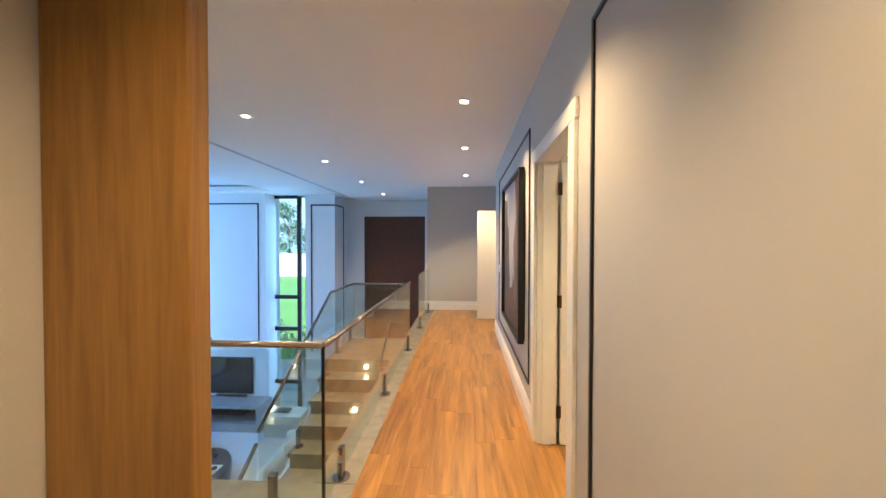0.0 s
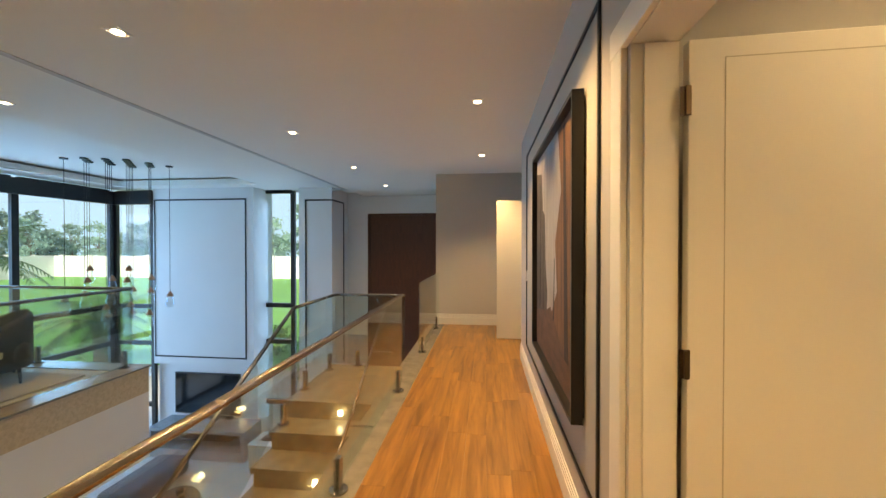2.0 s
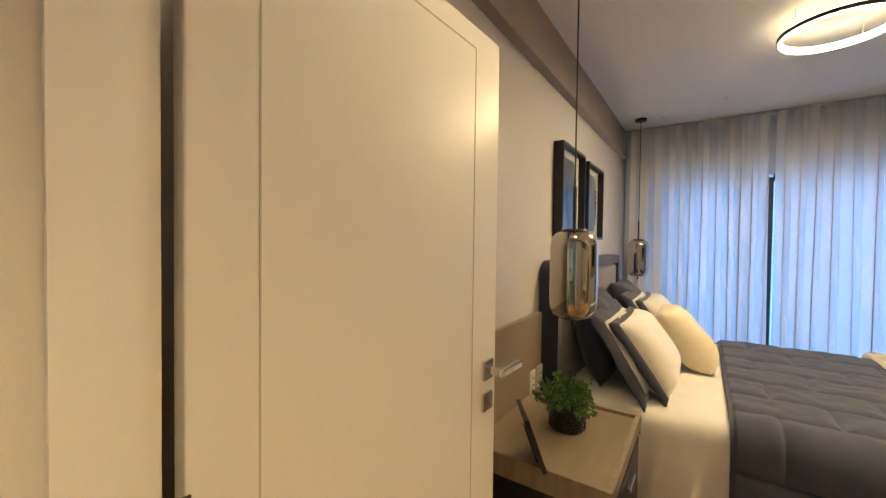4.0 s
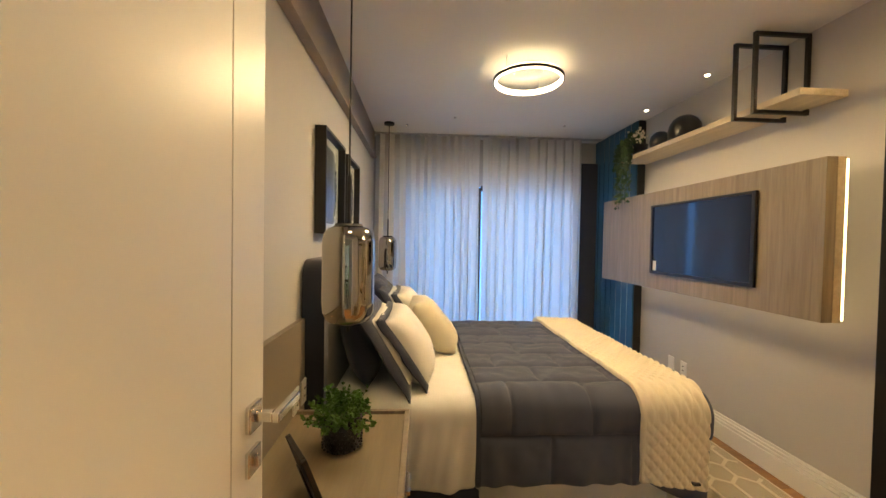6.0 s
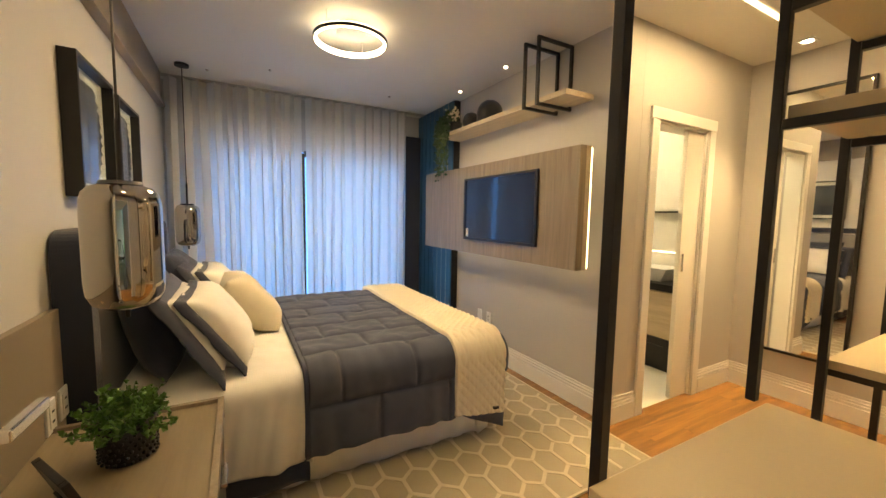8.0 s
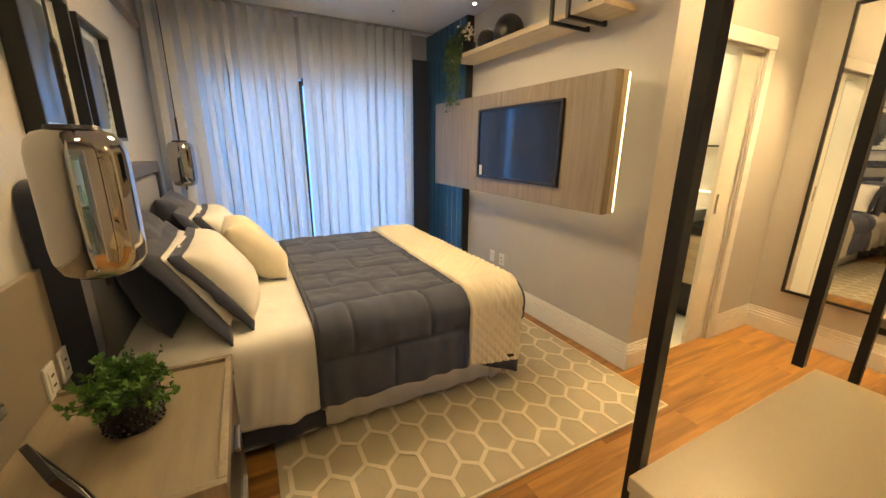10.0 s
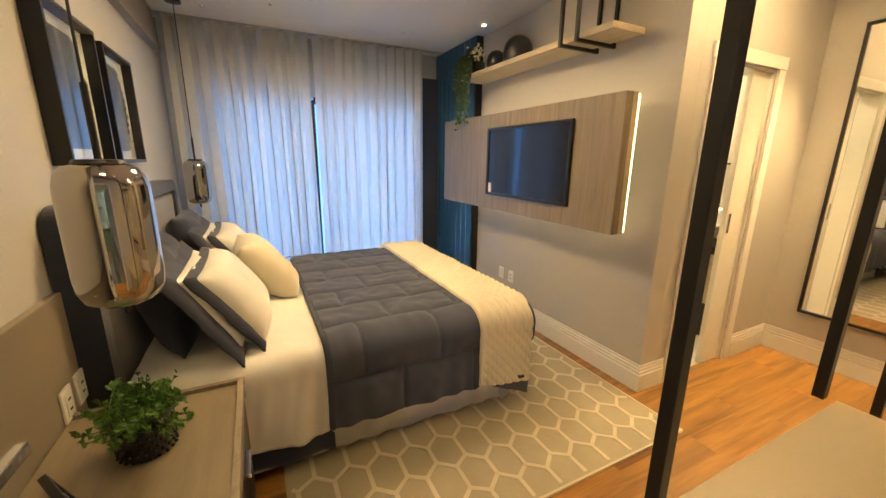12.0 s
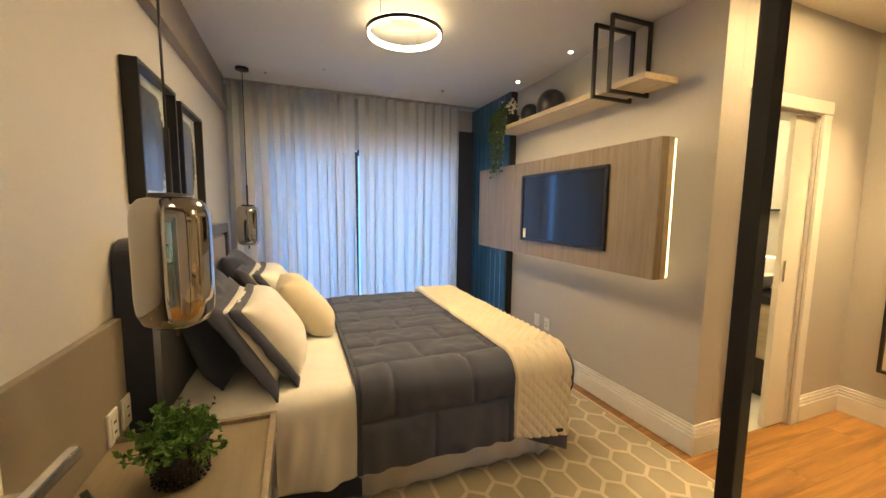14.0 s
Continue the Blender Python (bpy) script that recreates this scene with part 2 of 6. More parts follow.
M = dict(
    wall_grey=material("grey_wall_paint", (0.50, 0.48, 0.45), 0.6, vary=0.03, scale=1.2, bump=0.04, fine=300),
    wall_bed=material("off_white_wall_paint", (0.57, 0.555, 0.52), 0.6, vary=0.03, scale=1.2, bump=0.04, fine=300),
    # darker lacquer: the shade inside shallow grooves, put into the colour
    groove=material("lacquer_groove_shade", (0.50, 0.47, 0.40), 0.5, vary=0.02, bump=0),
    wall_white=material("white_wall_paint", (0.72, 0.72, 0.72), 0.6, vary=0.03, scale=1.2, bump=0.04, fine=300),
    ceiling=material("ceiling_paint", (0.78, 0.765, 0.71), 0.75, vary=0.02, scale=0.8, bump=0.03, fine=300),
    lacquer=material("white_lacquer", (0.79, 0.77, 0.71), 0.36, vary=0.006, scale=2, bump=0.0, fine=60),
    trim=material("white_trim_paint", (0.80, 0.79, 0.75), 0.35, vary=0.02, scale=2, bump=0.02, fine=90),
    black_trim=material("black_trim_paint", (0.012, 0.012, 0.014), 0.4, vary=0.1, bump=0.02),
    black_metal=material("black_powder_coated_metal", (0.012, 0.011, 0.011), 0.38, 0.0, vary=0.15, bump=0.06, fine=400),
    plank=wood("oiled_oak_plank", (0.15, 0.064, 0.012), (0.47, 0.235, 0.054), 0.32, (7, 0.55, 7), 0.03, 0.20, 0.25, 2.2, 0.16),
    plank_joint=material("dark_joint", (0.10, 0.045, 0.014), 0.7),
    stone=material("grey_granite", (0.23, 0.21, 0.175), 0.22, vary=0.24, scale=9, bump=0.02, fine=160),
    steel=material("polished_steel", (0.30, 0.29, 0.28), 0.26, 1.0, vary=0.06, bump=0.02),
    chrome=material("satin_chrome", (0.70, 0.69, 0.66), 0.2, 1.0, vary=0.04, bump=0.02),
    brown_door=wood("dark_walnut_panel", (0.085, 0.028, 0.012), (0.12, 0.042, 0.020), 0.6, (6, 6, 0.7), 0.03, 0.03),
    jamb_wood=wood("honey_veneer", (0.17, 0.078, 0.016), (0.33, 0.17, 0.040), 0.35, (10, 10, 0.6), 0.04, 0.2, 0.2),
    oak_grey=wood("grey_oak_veneer", (0.19, 0.15, 0.10), (0.31, 0.255, 0.18), 0.42, (9, 9, 0.55), 0.05, 0.2),
    oak_pale=wood("pale_oak_veneer", (0.42, 0.34, 0.22), (0.60, 0.50, 0.34), 0.42, (0.6, 9, 9), 0.05, 0.2),
    oak_top=wood("grey_oak_top", (0.225, 0.18, 0.115), (0.285, 0.23, 0.15), 0.4, (0.7, 6, 6), 0.02, 0.1),
    taupe=material("taupe_leatherette", (0.27, 0.225, 0.165), 0.45, vary=0.08, scale=3, bump=0.08, fine=220),
    taupe_plaster=material("taupe_wall_plaster", (0.30, 0.26, 0.21), 0.7, vary=0.14, scale=4, bump=0.1, fine=60),
    blue=material("petrol_blue_panel", (0.022, 0.095, 0.175), 0.4, vary=0.08, scale=2, bump=0.03),
    bronze=material("dark_bronze", (0.10, 0.075, 0.05), 0.3, 0.8, vary=0.1, bump=0.02),
    counter=material("beige_laminate", (0.54, 0.45, 0.285), 0.3, vary=0.05, scale=3, bump=0.03, fine=150),
    glass=glass("clear_railing_glass", (0.86, 0.92, 0.89), 0.06, 0.55),
    pane=glass("window_glass", (0.96, 0.99, 1.0), 0.04, 0.4),
    black_glass=material("black_screen_glass", (0.006, 0.007, 0.009), 0.09, vary=0.1, bump=0),
    mirror=material("silvered_mirror", (0.88, 0.88, 0.86), 0.02, 1.0, vary=0.0, bump=0),
    white_cloth=material("white_cotton", (0.80, 0.77, 0.70), 0.85, vary=0.04, scale=8, bump=0.15, fine=350, sheen=0.3),
    cream_cloth=material("cream_cotton", (0.76, 0.68, 0.50), 0.85, vary=0.05, scale=8, bump=0.2, fine=300, sheen=0.3),
    slate_cloth=material("slate_quilted_cotton", (0.064, 0.073, 0.106), 0.85, vary=0.12, scale=8, bump=0.2, fine=350, sheen=0.12),
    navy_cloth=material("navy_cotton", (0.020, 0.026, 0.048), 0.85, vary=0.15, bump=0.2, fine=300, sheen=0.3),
    grey_cloth=material("grey_upholstery", (0.24, 0.235, 0.23), 0.9, vary=0.1, bump=0.25, fine=260, sheen=0.2),
    curtain=sheer("sheer_linen_curtain", (0.86, 0.84, 0.79), 0.30, 0.09),
    led=glow("warm_led_strip", (1.0, 0.76, 0.40), 5.0),
    lamp_glow=glow("warm_lamp_diffuser", (1.0, 0.76, 0.43), 13.0),
    spot_glow=glow("downlight_bulb", (1.0, 0.80, 0.52), 22.0),
    sofa_dark=material("charcoal_upholstery", (0.05, 0.047, 0.045), 0.9, vary=0.12, bump=0.25, fine=200),
    sofa_grey=material("slate_blue_upholstery", (0.13, 0.14, 0.16), 0.9, vary=0.1, bump=0.25, fine=200),
    sofa_white=material("white_boucle", (0.70, 0.69, 0.67), 0.9, vary=0.06, bump=0.4, fine=120),
    table_brown=material("smoked_veneer", (0.075, 0.062, 0.058), 0.35, vary=0.12, bump=0.05),
    copper=material("aged_copper", (0.40, 0.20, 0.12), 0.35, 0.9, vary=0.1),
    globe=glass("clear_blown_glass", (0.93, 0.95, 0.95), 0.10, 0.5),
    leaf_palm=material("palm_leaf", (0.06, 0.12, 0.05), 0.6, vary=0.4, scale=2),
    leaf_bush=material("bush_leaf", (0.07, 0.16, 0.035), 0.6, vary=0.5, scale=4),
    grass=material("lawn_grass", (0.17, 0.42, 0.10), 0.9, vary=0.25, scale=0.5, bump=0.3, fine=12),
    white_wall_out=material("white_boundary_render", (0.80, 0.80, 0.80), 0.8, vary=0.05, scale=0.6),
    # leaf green paled towards blue-grey, so distant haze sits in the colour
    leaf=material("hazed_tree_leaves", (0.24, 0.38, 0.31), 0.7, vary=0.5, scale=0.7, bump=0.1, per_object=0.5),
    bark=material("bark", (0.16, 0.12, 0.09), 0.9, vary=0.3, scale=8, bump=0.4, fine=40),
    paving=material("pale_paving", (0.55, 0.54, 0.52), 0.7, vary=0.08, scale=2),
    marble_floor=material("polished_white_porcelain", (0.66, 0.67, 0.69), 0.10, vary=0.06, scale=1.5, bump=0.0),
    marble=material("grey_veined_marble", (0.30, 0.32, 0.34), 0.18, vary=0.3, scale=3, bump=0.0),
    marble_white=material("white_veined_marble", (0.74, 0.72, 0.66), 0.15, vary=0.12, scale=2.5, bump=0.0),
    leaf_plant=material("potted_plant_leaf", (0.09, 0.20, 0.032), 0.5, vary=0.4, scale=30, bump=0.05),
    leaf_trail=material("trailing_plant_leaf", (0.045, 0.09, 0.03), 0.55, vary=0.4, scale=30, bump=0.05),
    ceramic_black=material("black_ceramic", (0.012, 0.012, 0.013), 0.35, vary=0.1, bump=0.03),
    ceramic_white=material("white_ceramic", (0.80, 0.79, 0.76), 0.12, vary=0.02, bump=0.0),
    plastic_white=material("white_plastic", (0.78, 0.77, 0.73), 0.3, vary=0.02, bump=0.0),
    paper=material("white_paper_mount", (0.76, 0.73, 0.66), 0.8, vary=0.03),
    ink=material("blue_black_ink", (0.02, 0.026, 0.04), 0.6, vary=0.25, scale=12),
    smoke=glass("smoked_mirror_glass", (0.30, 0.28, 0.25), 0.58, 0.35, 0.03, (0.84, 0.81, 0.76)),
)


# ---- building helpers ----
ORIGIN = {}


def box(bm, x0, y0, z0, x1, y1, z1, bevel=0.0, seg=2):
    r = bmesh.ops.create_cube(bm, size=1.0)
    vs = r["verts"]
    for v in vs:
        v.co = Vector(((x0 + x1) / 2 + v.co.x * (x1 - x0), (y0 + y1) / 2 + v.co.y * (y1 - y0), (z0 + z1) / 2 + v.co.z * (z1 - z0)))
    if bevel:
        es = list({e for v in vs for e in v.link_edges})
        bmesh.ops.bevel(bm, geom=es, offset=bevel, segments=seg, affect="EDGES", profile=0.5)
    return bm


def boxes(*specs, bevel=0.0):
    bm = bmesh.new()
    for s in specs:
        box(bm, *s, bevel=bevel)
    return bm


def tube(bm, points, r, n=10, caps=True):
    pts = [Vector(p) for p in points]
    rings = []
    for i, p in enumerate(pts):
        a = pts[max(i - 1, 0)]
        c = pts[min(i + 1, len(pts) - 1)]
        d = (c - a).normalized()
        up = Vector((0, 0, 1)) if abs(d.z) < 0.95 else Vector((1, 0, 0))
        u = d.cross(up).normalized()
        w = u.cross(d)
        rr = r[i] if isinstance(r, (list, tuple)) else r
        rings.append([bm.verts.new(p + rr * (math.cos(2 * math.pi * k / n) * u + math.sin(2 * math.pi * k / n) * w)) for k in range(n)])
    for a, c in zip(rings, rings[1:]):
        for k in range(n):
            bm.faces.new((a[k], a[(k + 1) % n], c[(k + 1) % n], c[k]))
    if caps:
        bm.faces.new(rings[0][::-1])
        bm.faces.new(rings[-1])
    return bm


def lathe(bm, cx, cy, cz, profile, n=32):
    rings = []
    for r, z in profile:
        rings.append([bm.verts.new((cx + r * math.cos(2 * math.pi * k / n), cy + r * math.sin(2 * math.pi * k / n), cz + z)) for k in range(n)])
    for a, c in zip(rings, rings[1:]):
        for k in range(n):
            bm.faces.new((a[k], a[(k + 1) % n], c[(k + 1) % n], c[k]))
    if profile[0][0] > 1e-5:
        bm.faces.new(rings[0][::-1])
    if profile[-1][0] > 1e-5:
        bm.faces.new(rings[-1])
    return bm


def link(name, bm, mat, smooth=False):
    bmesh.ops.recalc_face_normals(bm, faces=bm.faces)
    me = bpy.data.meshes.new(name)
    bm.to_mesh(me)
    bm.free()
    me.materials.append(mat)
    if smooth:
        for p in me.polygons:
            p.use_smooth = True
    return new(name, me)


def setting(name, bm, mat, label, category="", smooth=False):
    ob = link(name, bm, mat, smooth)
    return tagged(ob, label, category or name.split("_")[0], kind="structure")


def thing(name, at, label, category, group="", kind=""):
    ob = new(name)
    ob.empty_display_size = 0.1
    ob.location = at
    ORIGIN[ob.name] = Vector(at)
    return tagged(ob, label, category, group, kind)


def single(name, bm, mat, label, category, group="", smooth=False):
    ob = link(name, bm, mat, smooth)
    return tagged(ob, label, category, group)


def part(name, bm, mat, parent, label="", smooth=False):
    o = ORIGIN.get(parent.name, Vector((0, 0, 0)))
    bmesh.ops.translate(bm, verts=bm.verts, vec=-o)
    ob = link(name, bm, mat, smooth)
    ob.parent = parent
    ORIGIN[ob.name] = o
    return tagged(ob, label)


# ---- large structure: upper hall ----
LOW = -3.40
CEIL = 2.723
LCEIL = 2.77
setting("wall_hall_east", boxes((0.60, -1.2, 0, 0.75, 2.25, CEIL), (0.60, 3.165, 0, 0.75, 6.75, CEIL), (0.60, 2.25, 2.10, 0.75, 3.165, CEIL), (0.84, 6.75, 0, 0.99, 8.8, CEIL), (0.75, 6.60, 0, 0.84, 6.75, CEIL)), M["wall_grey"], "warm grey painted corridor wall", "wall")
setting("wall_hall_end", boxes((-0.752, 8.665, 0, 0.84, 8.815, CEIL), (-0.752, 8.815, LOW, -0.62, 11.44, CEIL)), M["wall_grey"], "grey painted wall at the corridor end", "wall")
setting("wall_hall_south", boxes((-0.95, -1.35, 0, 0.75, -1.2, CEIL), (-0.95, -1.2, 0, -0.785, 1.12, CEIL), (-6.6, 0.95, LOW, -0.951, 1.10, CEIL)), M["wall_grey"], "grey painted wall beside the entry", "wall")
setting("floor_hall", boxes((-0.60, -1.2, -0.30, 0.60, 8.665, -0.020), (0.60, 2.25, -0.30, 0.75, 3.165, -0.020), (0.60, 6.75, -0.3, 0.84, 8.665, -0.02)), M["plank_joint"], "oiled oak plank floor of the corridor", "floor")
setting("floor_hall_edge", boxes((-0.87, 2.601, -0.32, -0.60, 8.665, 0.0), (-6.4, 1.1, -0.32, -0.60, 2.60, 0.0), bevel=0.004), M["stone"], "polished grey granite floor edge", "floor")
setting("ceiling_hall", boxes((-3.05, -1.35, CEIL, 0.99, 11.95, CEIL + 0.12), (0.75, -1.35, CEIL, 5.6, 3.5, CEIL + 0.12)), M["ceiling"], "white plaster ceiling", "ceiling")
setting("ceiling_living", boxes((-9.1, 0.9, LCEIL + 0.03, -8.3, 10.9, LCEIL + 0.15), (-4.9, 0.9, LCEIL + 0.03, -3.05, 10.9, LCEIL + 0.15), (-8.3, 9.7, LCEIL + 0.03, -4.9, 10.9, LCEIL + 0.15), (-8.3, 0.9, LCEIL + 0.03, -4.9, 3.4, LCEIL + 0.15), (-8.5, 3.2, LCEIL + 0.19, -4.7, 9.9, LCEIL + 0.30), (-4.5, 10.9, LCEIL + 0.03, -3.05, 11.97, LCEIL + 0.15)), M["ceiling"], "white living room ceiling with a raised tray", "ceiling")
setting("ceiling_tray_cove", boxes((-8.5, 9.88, LCEIL + 0.15, -4.7, 9.94, LCEIL + 0.19), (-4.74, 3.2, LCEIL + 0.15, -4.68, 9.94, LCEIL + 0.19), (-8.56, 3.2, LCEIL + 0.15, -8.5, 9.94, LCEIL + 0.19)), M["wall_grey"], "grey shadow gap of the ceiling tray", "ceiling")
# living room shell
setting("wall_living_north", boxes((-7.85, 10.15, -1.43, -5.27, 10.95, LCEIL + 0.12), (-7.85, 10.30, LOW, -5.27, 10.95, -1.43), (-5.36, 10.78, LCEIL, -4.34, 10.95, LCEIL + 0.12)), M["wall_white"], "white painted living room wall", "wall")
setting("wall_living_column", boxes((-4.27, 10.39, LOW, -3.45, 11.95, LCEIL + 0.12)), M["wall_white"], "white painted wall pier beside the slit window", "wall")
setting("wall_living_back", boxes((-3.45, 11.44, 2.26, -0.62, 11.95, LCEIL + 0.12), (-3.45, 11.44, LOW, -2.91, 11.95, 2.26), (-1.13, 11.44, LOW, -0.62, 11.95, 2.26)), M["wall_white"], "pale grey wall round the tall door", "wall")
setting("wall_living_west", boxes((-9.1, 0.95, LOW, -8.95, 6.2, LCEIL + 0.12), (-9.1, 6.2, LOW, -8.95, 6.4, LCEIL + 0.12)), M["wall_white"], "white painted outer wall", "wall")
setting("wall_mezzanine_pier", boxes((-8.95, 5.9, 0, -6.45, 6.05, LCEIL + 0.03)), M["wall_white"], "white painted wall pier of the mezzanine", "wall")
setting("floor_living", boxes((-9.1, 0.9, LOW - 0.2, -0.6, 11.95, LOW)), M["marble_floor"], "glossy white porcelain living room floor", "floor")
setting("wall_under_hall", boxes((-0.87, 1.1, LOW, -0.72, 9.02, -0.32)), M["wall_white"], "white wall under the corridor edge", "wall")
setting("floor_mezzanine", boxes((-8.95, 2.60, -0.32, -3.87, 5.95, -0.012)), M["oak_pale"], "pale floor of the mezzanine lounge", "floor")
setting("floor_mezzanine_edge", boxes((-4.12, 2.60, -0.02, -3.85, 5.97, 0.0), (-6.45, 5.72, -0.02, -4.12, 5.97, 0.0)), M["stone"], "polished stone edge of the mezzanine", "floor")
setting("wall_mezzanine_fascia", boxes((-4.02, 2.60, -1.03, -3.87, 5.95, -0.321), (-8.95, 5.80, -1.03, -4.02, 5.95, -0.321), (-8.95, 2.6, -1.1, -3.87, 5.95, -1.031)), M["wall_white"], "deep white fascia beam of the mezzanine", "wall")
# bedroom shell
setting("wall_bedroom_head", boxes((0.75, 3.32, 0, 5.6, 3.47, CEIL)), M["wall_bed"], "off-white painted headboard wall", "wall")
setting("wall_bedroom_beam", boxes((0.75, 3.29, 2.44, 5.20, 3.318, CEIL), (0.75, 3.262, 2.405, 5.20, 3.318, 2.4395)), M["taupe_plaster"], "taupe textured band under the ceiling", "wall")
setting("wall_bedroom_tv", boxes((2.37, 0.30, 0, 5.6, 0.45, CEIL)), M["wall_grey"], "warm grey painted television wall", "wall")
setting("wall_bedroom_window", boxes((5.42, 0.45, 2.16, 5.6, 3.32, CEIL), (5.42, 2.95, 0, 5.6, 3.32, 2.16), (5.42, 0.45, 0, 5.6, 0.50, 2.16)), M["wall_grey"], "grey wall round the bedroom window", "wall")
setting("wall_closet_east", boxes((2.37, 0.12, 0, 2.51, 0.299, CEIL), (2.37, -1.13, 0, 2.51, -0.525, CEIL), (2.37, -0.525, 2.118, 2.51, 0.12, CEIL)), M["wall_grey"], "warm grey wall with the bathroom doorway", "wall")
setting("wall_closet_south", boxes((0.75, -1.35, 0, 4.4, -1.13, CEIL)), M["wall_grey"], "warm grey wall behind the mirror", "wall")
setting("wall_lower_storey", boxes((-0.95, -1.35, LOW - 0.25, 5.6, 0.94, -0.305), (-0.60, 0.94, LOW - 0.25, 5.6, 3.47, -0.305), (-0.60, 3.47, LOW - 0.25, 0.75, 11.95, -0.305)), M["wall_white"], "plain white lower storey of the house", "wall")
setting("floor_bedroom", boxes((0.75, 0.30, -0.3, 5.42, 3.32, -0.02), (0.75, -1.2, -0.3, 4.3, 0.30, -0.02)), M["plank_joint"], "oiled oak plank floor of the bedroom", "floor")
setting("floor_bathroom", boxes((2.40, -1.13, -0.02, 4.4, 0.30, 0.003)), M["marble_white"], "pale stone bathroom floor", "floor")
setting("wall_bathroom", boxes((4.3, -1.13, 0, 4.4, 0.30, CEIL), (2.51, -1.127, 0, 4.3, -1.11, CEIL)), M["marble_white"], "white veined marble bathroom wall", "wall")


# ---- skirting, casings, mouldings ----
def skirting(name, runs, parent_label):
    # runs: x0, y0, x1, y1, nx, ny (outward normal)
    bm = bmesh.new()
    for x0, y0, x1, y1, nx, ny in runs:
        for z0, z1, d in ((0.0, 0.125, 0.018), (0.125, 0.150, 0.015), (0.150, 0.172, 0.0125), (0.172, 0.195, 0.008)):
            box(bm, min(x0, x1) + min(0, nx * d), min(y0, y1) + min(0, ny * d), z0 + 0.001, max(x0, x1) + max(0, nx * d), max(y0, y1) + max(0, ny * d), z1 - 0.002, bevel=0.002, seg=1)
    return setting(name, bm, M["trim"], parent_label, "baseboard")


skirting("baseboard_hall", [(0.60, -1.2, 0.60, 2.15, -1, 0), (0.60, 3.265, 0.60, 6.75, -1, 0), (-0.74, 8.665, 0.84, 8.665, 0, -1)], "tall white stepped skirting board")
skirting("baseboard_bedroom", [(2.37, 0.45, 4.46, 0.45, 0, 1), (2.37, 0.212, 2.37, 0.468, -1, 0), (2.37, -1.13, 2.37, -0.618, -1, 0), (0.75, -1.13, 2.37, -1.13, 0, 1)], "tall white stepped skirting board")


def casing(name, axis, c, a0, a1, top, w, d, side, label):
    # a door casing of two legs and a head on the wall face at c, standing d proud
    bm = bmesh.new()
    lo, hi = (c - d, c) if side < 0 else (c, c + d)
    for u0, u1, z0, z1 in ((a0 - w, a0, 0, top), (a1, a1 + w, 0, top), (a0 - w - 0.012, a1 + w + 0.012, top, top + w)):
        if axis == "x":
            box(bm, lo, u0, z0 + 0.001, hi, u1, z1, bevel=0.004)
        else:
            box(bm, u0, lo, z0 + 0.001, u1, hi, z1, bevel=0.004)
    return setting(name, bm, M["trim"], label, "trim")


casing("trim_bedroom_door", "x", 0.60, 2.255, 3.16, 2.075, 0.10, 0.022, -1, "white painted door casing")
setting("trim_bedroom_jamb", boxes((0.602, 2.251, 0.002, 0.748, 2.275, 2.098), (0.602, 3.14, 0.002, 0.748, 3.164, 2.098), (0.602, 2.276, 2.076, 0.748, 3.139, 2.098), (0.640, 3.126, 0.002, 0.70, 3.139, 2.07)), M["trim"], "white painted door lining", "trim")
casing("trim_bath_door", "x", 2.37, -0.525, 0.12, 2.118, 0.082, 0.02, -1, "white painted bathroom door casing")
setting("trim_bath_jamb", boxes((2.372, 0.102, 0.004, 2.508, 0.119, 2.116), (2.372, -0.524, 0.004, 2.508, -0.51, 2.116), (2.372, -0.509, 2.10, 2.508, 0.101, 2.117)), M["trim"], "white painted bathroom door lining", "trim")


def frame_moulding(name, plane, c, a0, a1, z0, z1, side, w=0.022, d=0.012):
    bm = bmesh.new()
    lo, hi = (c - d, c - 0.0005) if side < 0 else (c + 0.0005, c + d)
    for u0, u1, b0, b1 in ((a0, a0 + w, z0, z1), (a1 - w, a1, z0, z1), (a0 + w, a1 - w, z0, z0 + w), (a0 + w, a1 - w, z1 - w, z1)):
        if plane == "x":
            box(bm, lo, u0, b0, hi, u1, b1, bevel=0.003, seg=1)
        else:
            box(bm, u0, lo, b0, u1, hi, b1, bevel=0.003, seg=1)
    return setting(name, bm, M["black_trim"], "slim black rectangular wall moulding", "trim")


frame_moulding("trim_moulding_picture", "x", 0.60, 3.44, 6.10, 0.325, 2.42, -1)
frame_moulding("trim_moulding_near", "x", 0.60, -0.7, 1.95, 0.325, 2.42, -1)
frame_moulding("trim_moulding_living", "y", 10.15, -7.825, -5.44, -1.26, 2.54, -1, 0.035)
frame_moulding("trim_moulding_pier", "y", 6.05, -8.2, -6.75, 0.35, 2.54, 1, 0.03)
bm = boxes((-4.11, 10.375, -1.5, -4.075, 10.389, 2.52), (-4.075, 10.375, 2.485, -3.45, 10.389, 2.52), (-3.449, 10.40, 2.485, -3.435, 11.1, 2.52), (-3.449, 11.1, -1.5, -3.435, 11.135, 2.52))
setting("trim_moulding_column", bm, M["black_trim"], "slim black wall moulding folded round the pier", "trim")

# grey strip under the ceiling, its colour standing in for a groove's shade
setting("trim_ceiling_line", boxes((-3.11, 1.1, CEIL - 0.006, -3.05, 10.35, CEIL + 0.028), (-3.44, 10.35, CEIL - 0.006, -3.05, 10.38, CEIL + 0.028)), M["wall_grey"], "grey strip imitating the shade of a ceiling groove", "trim")

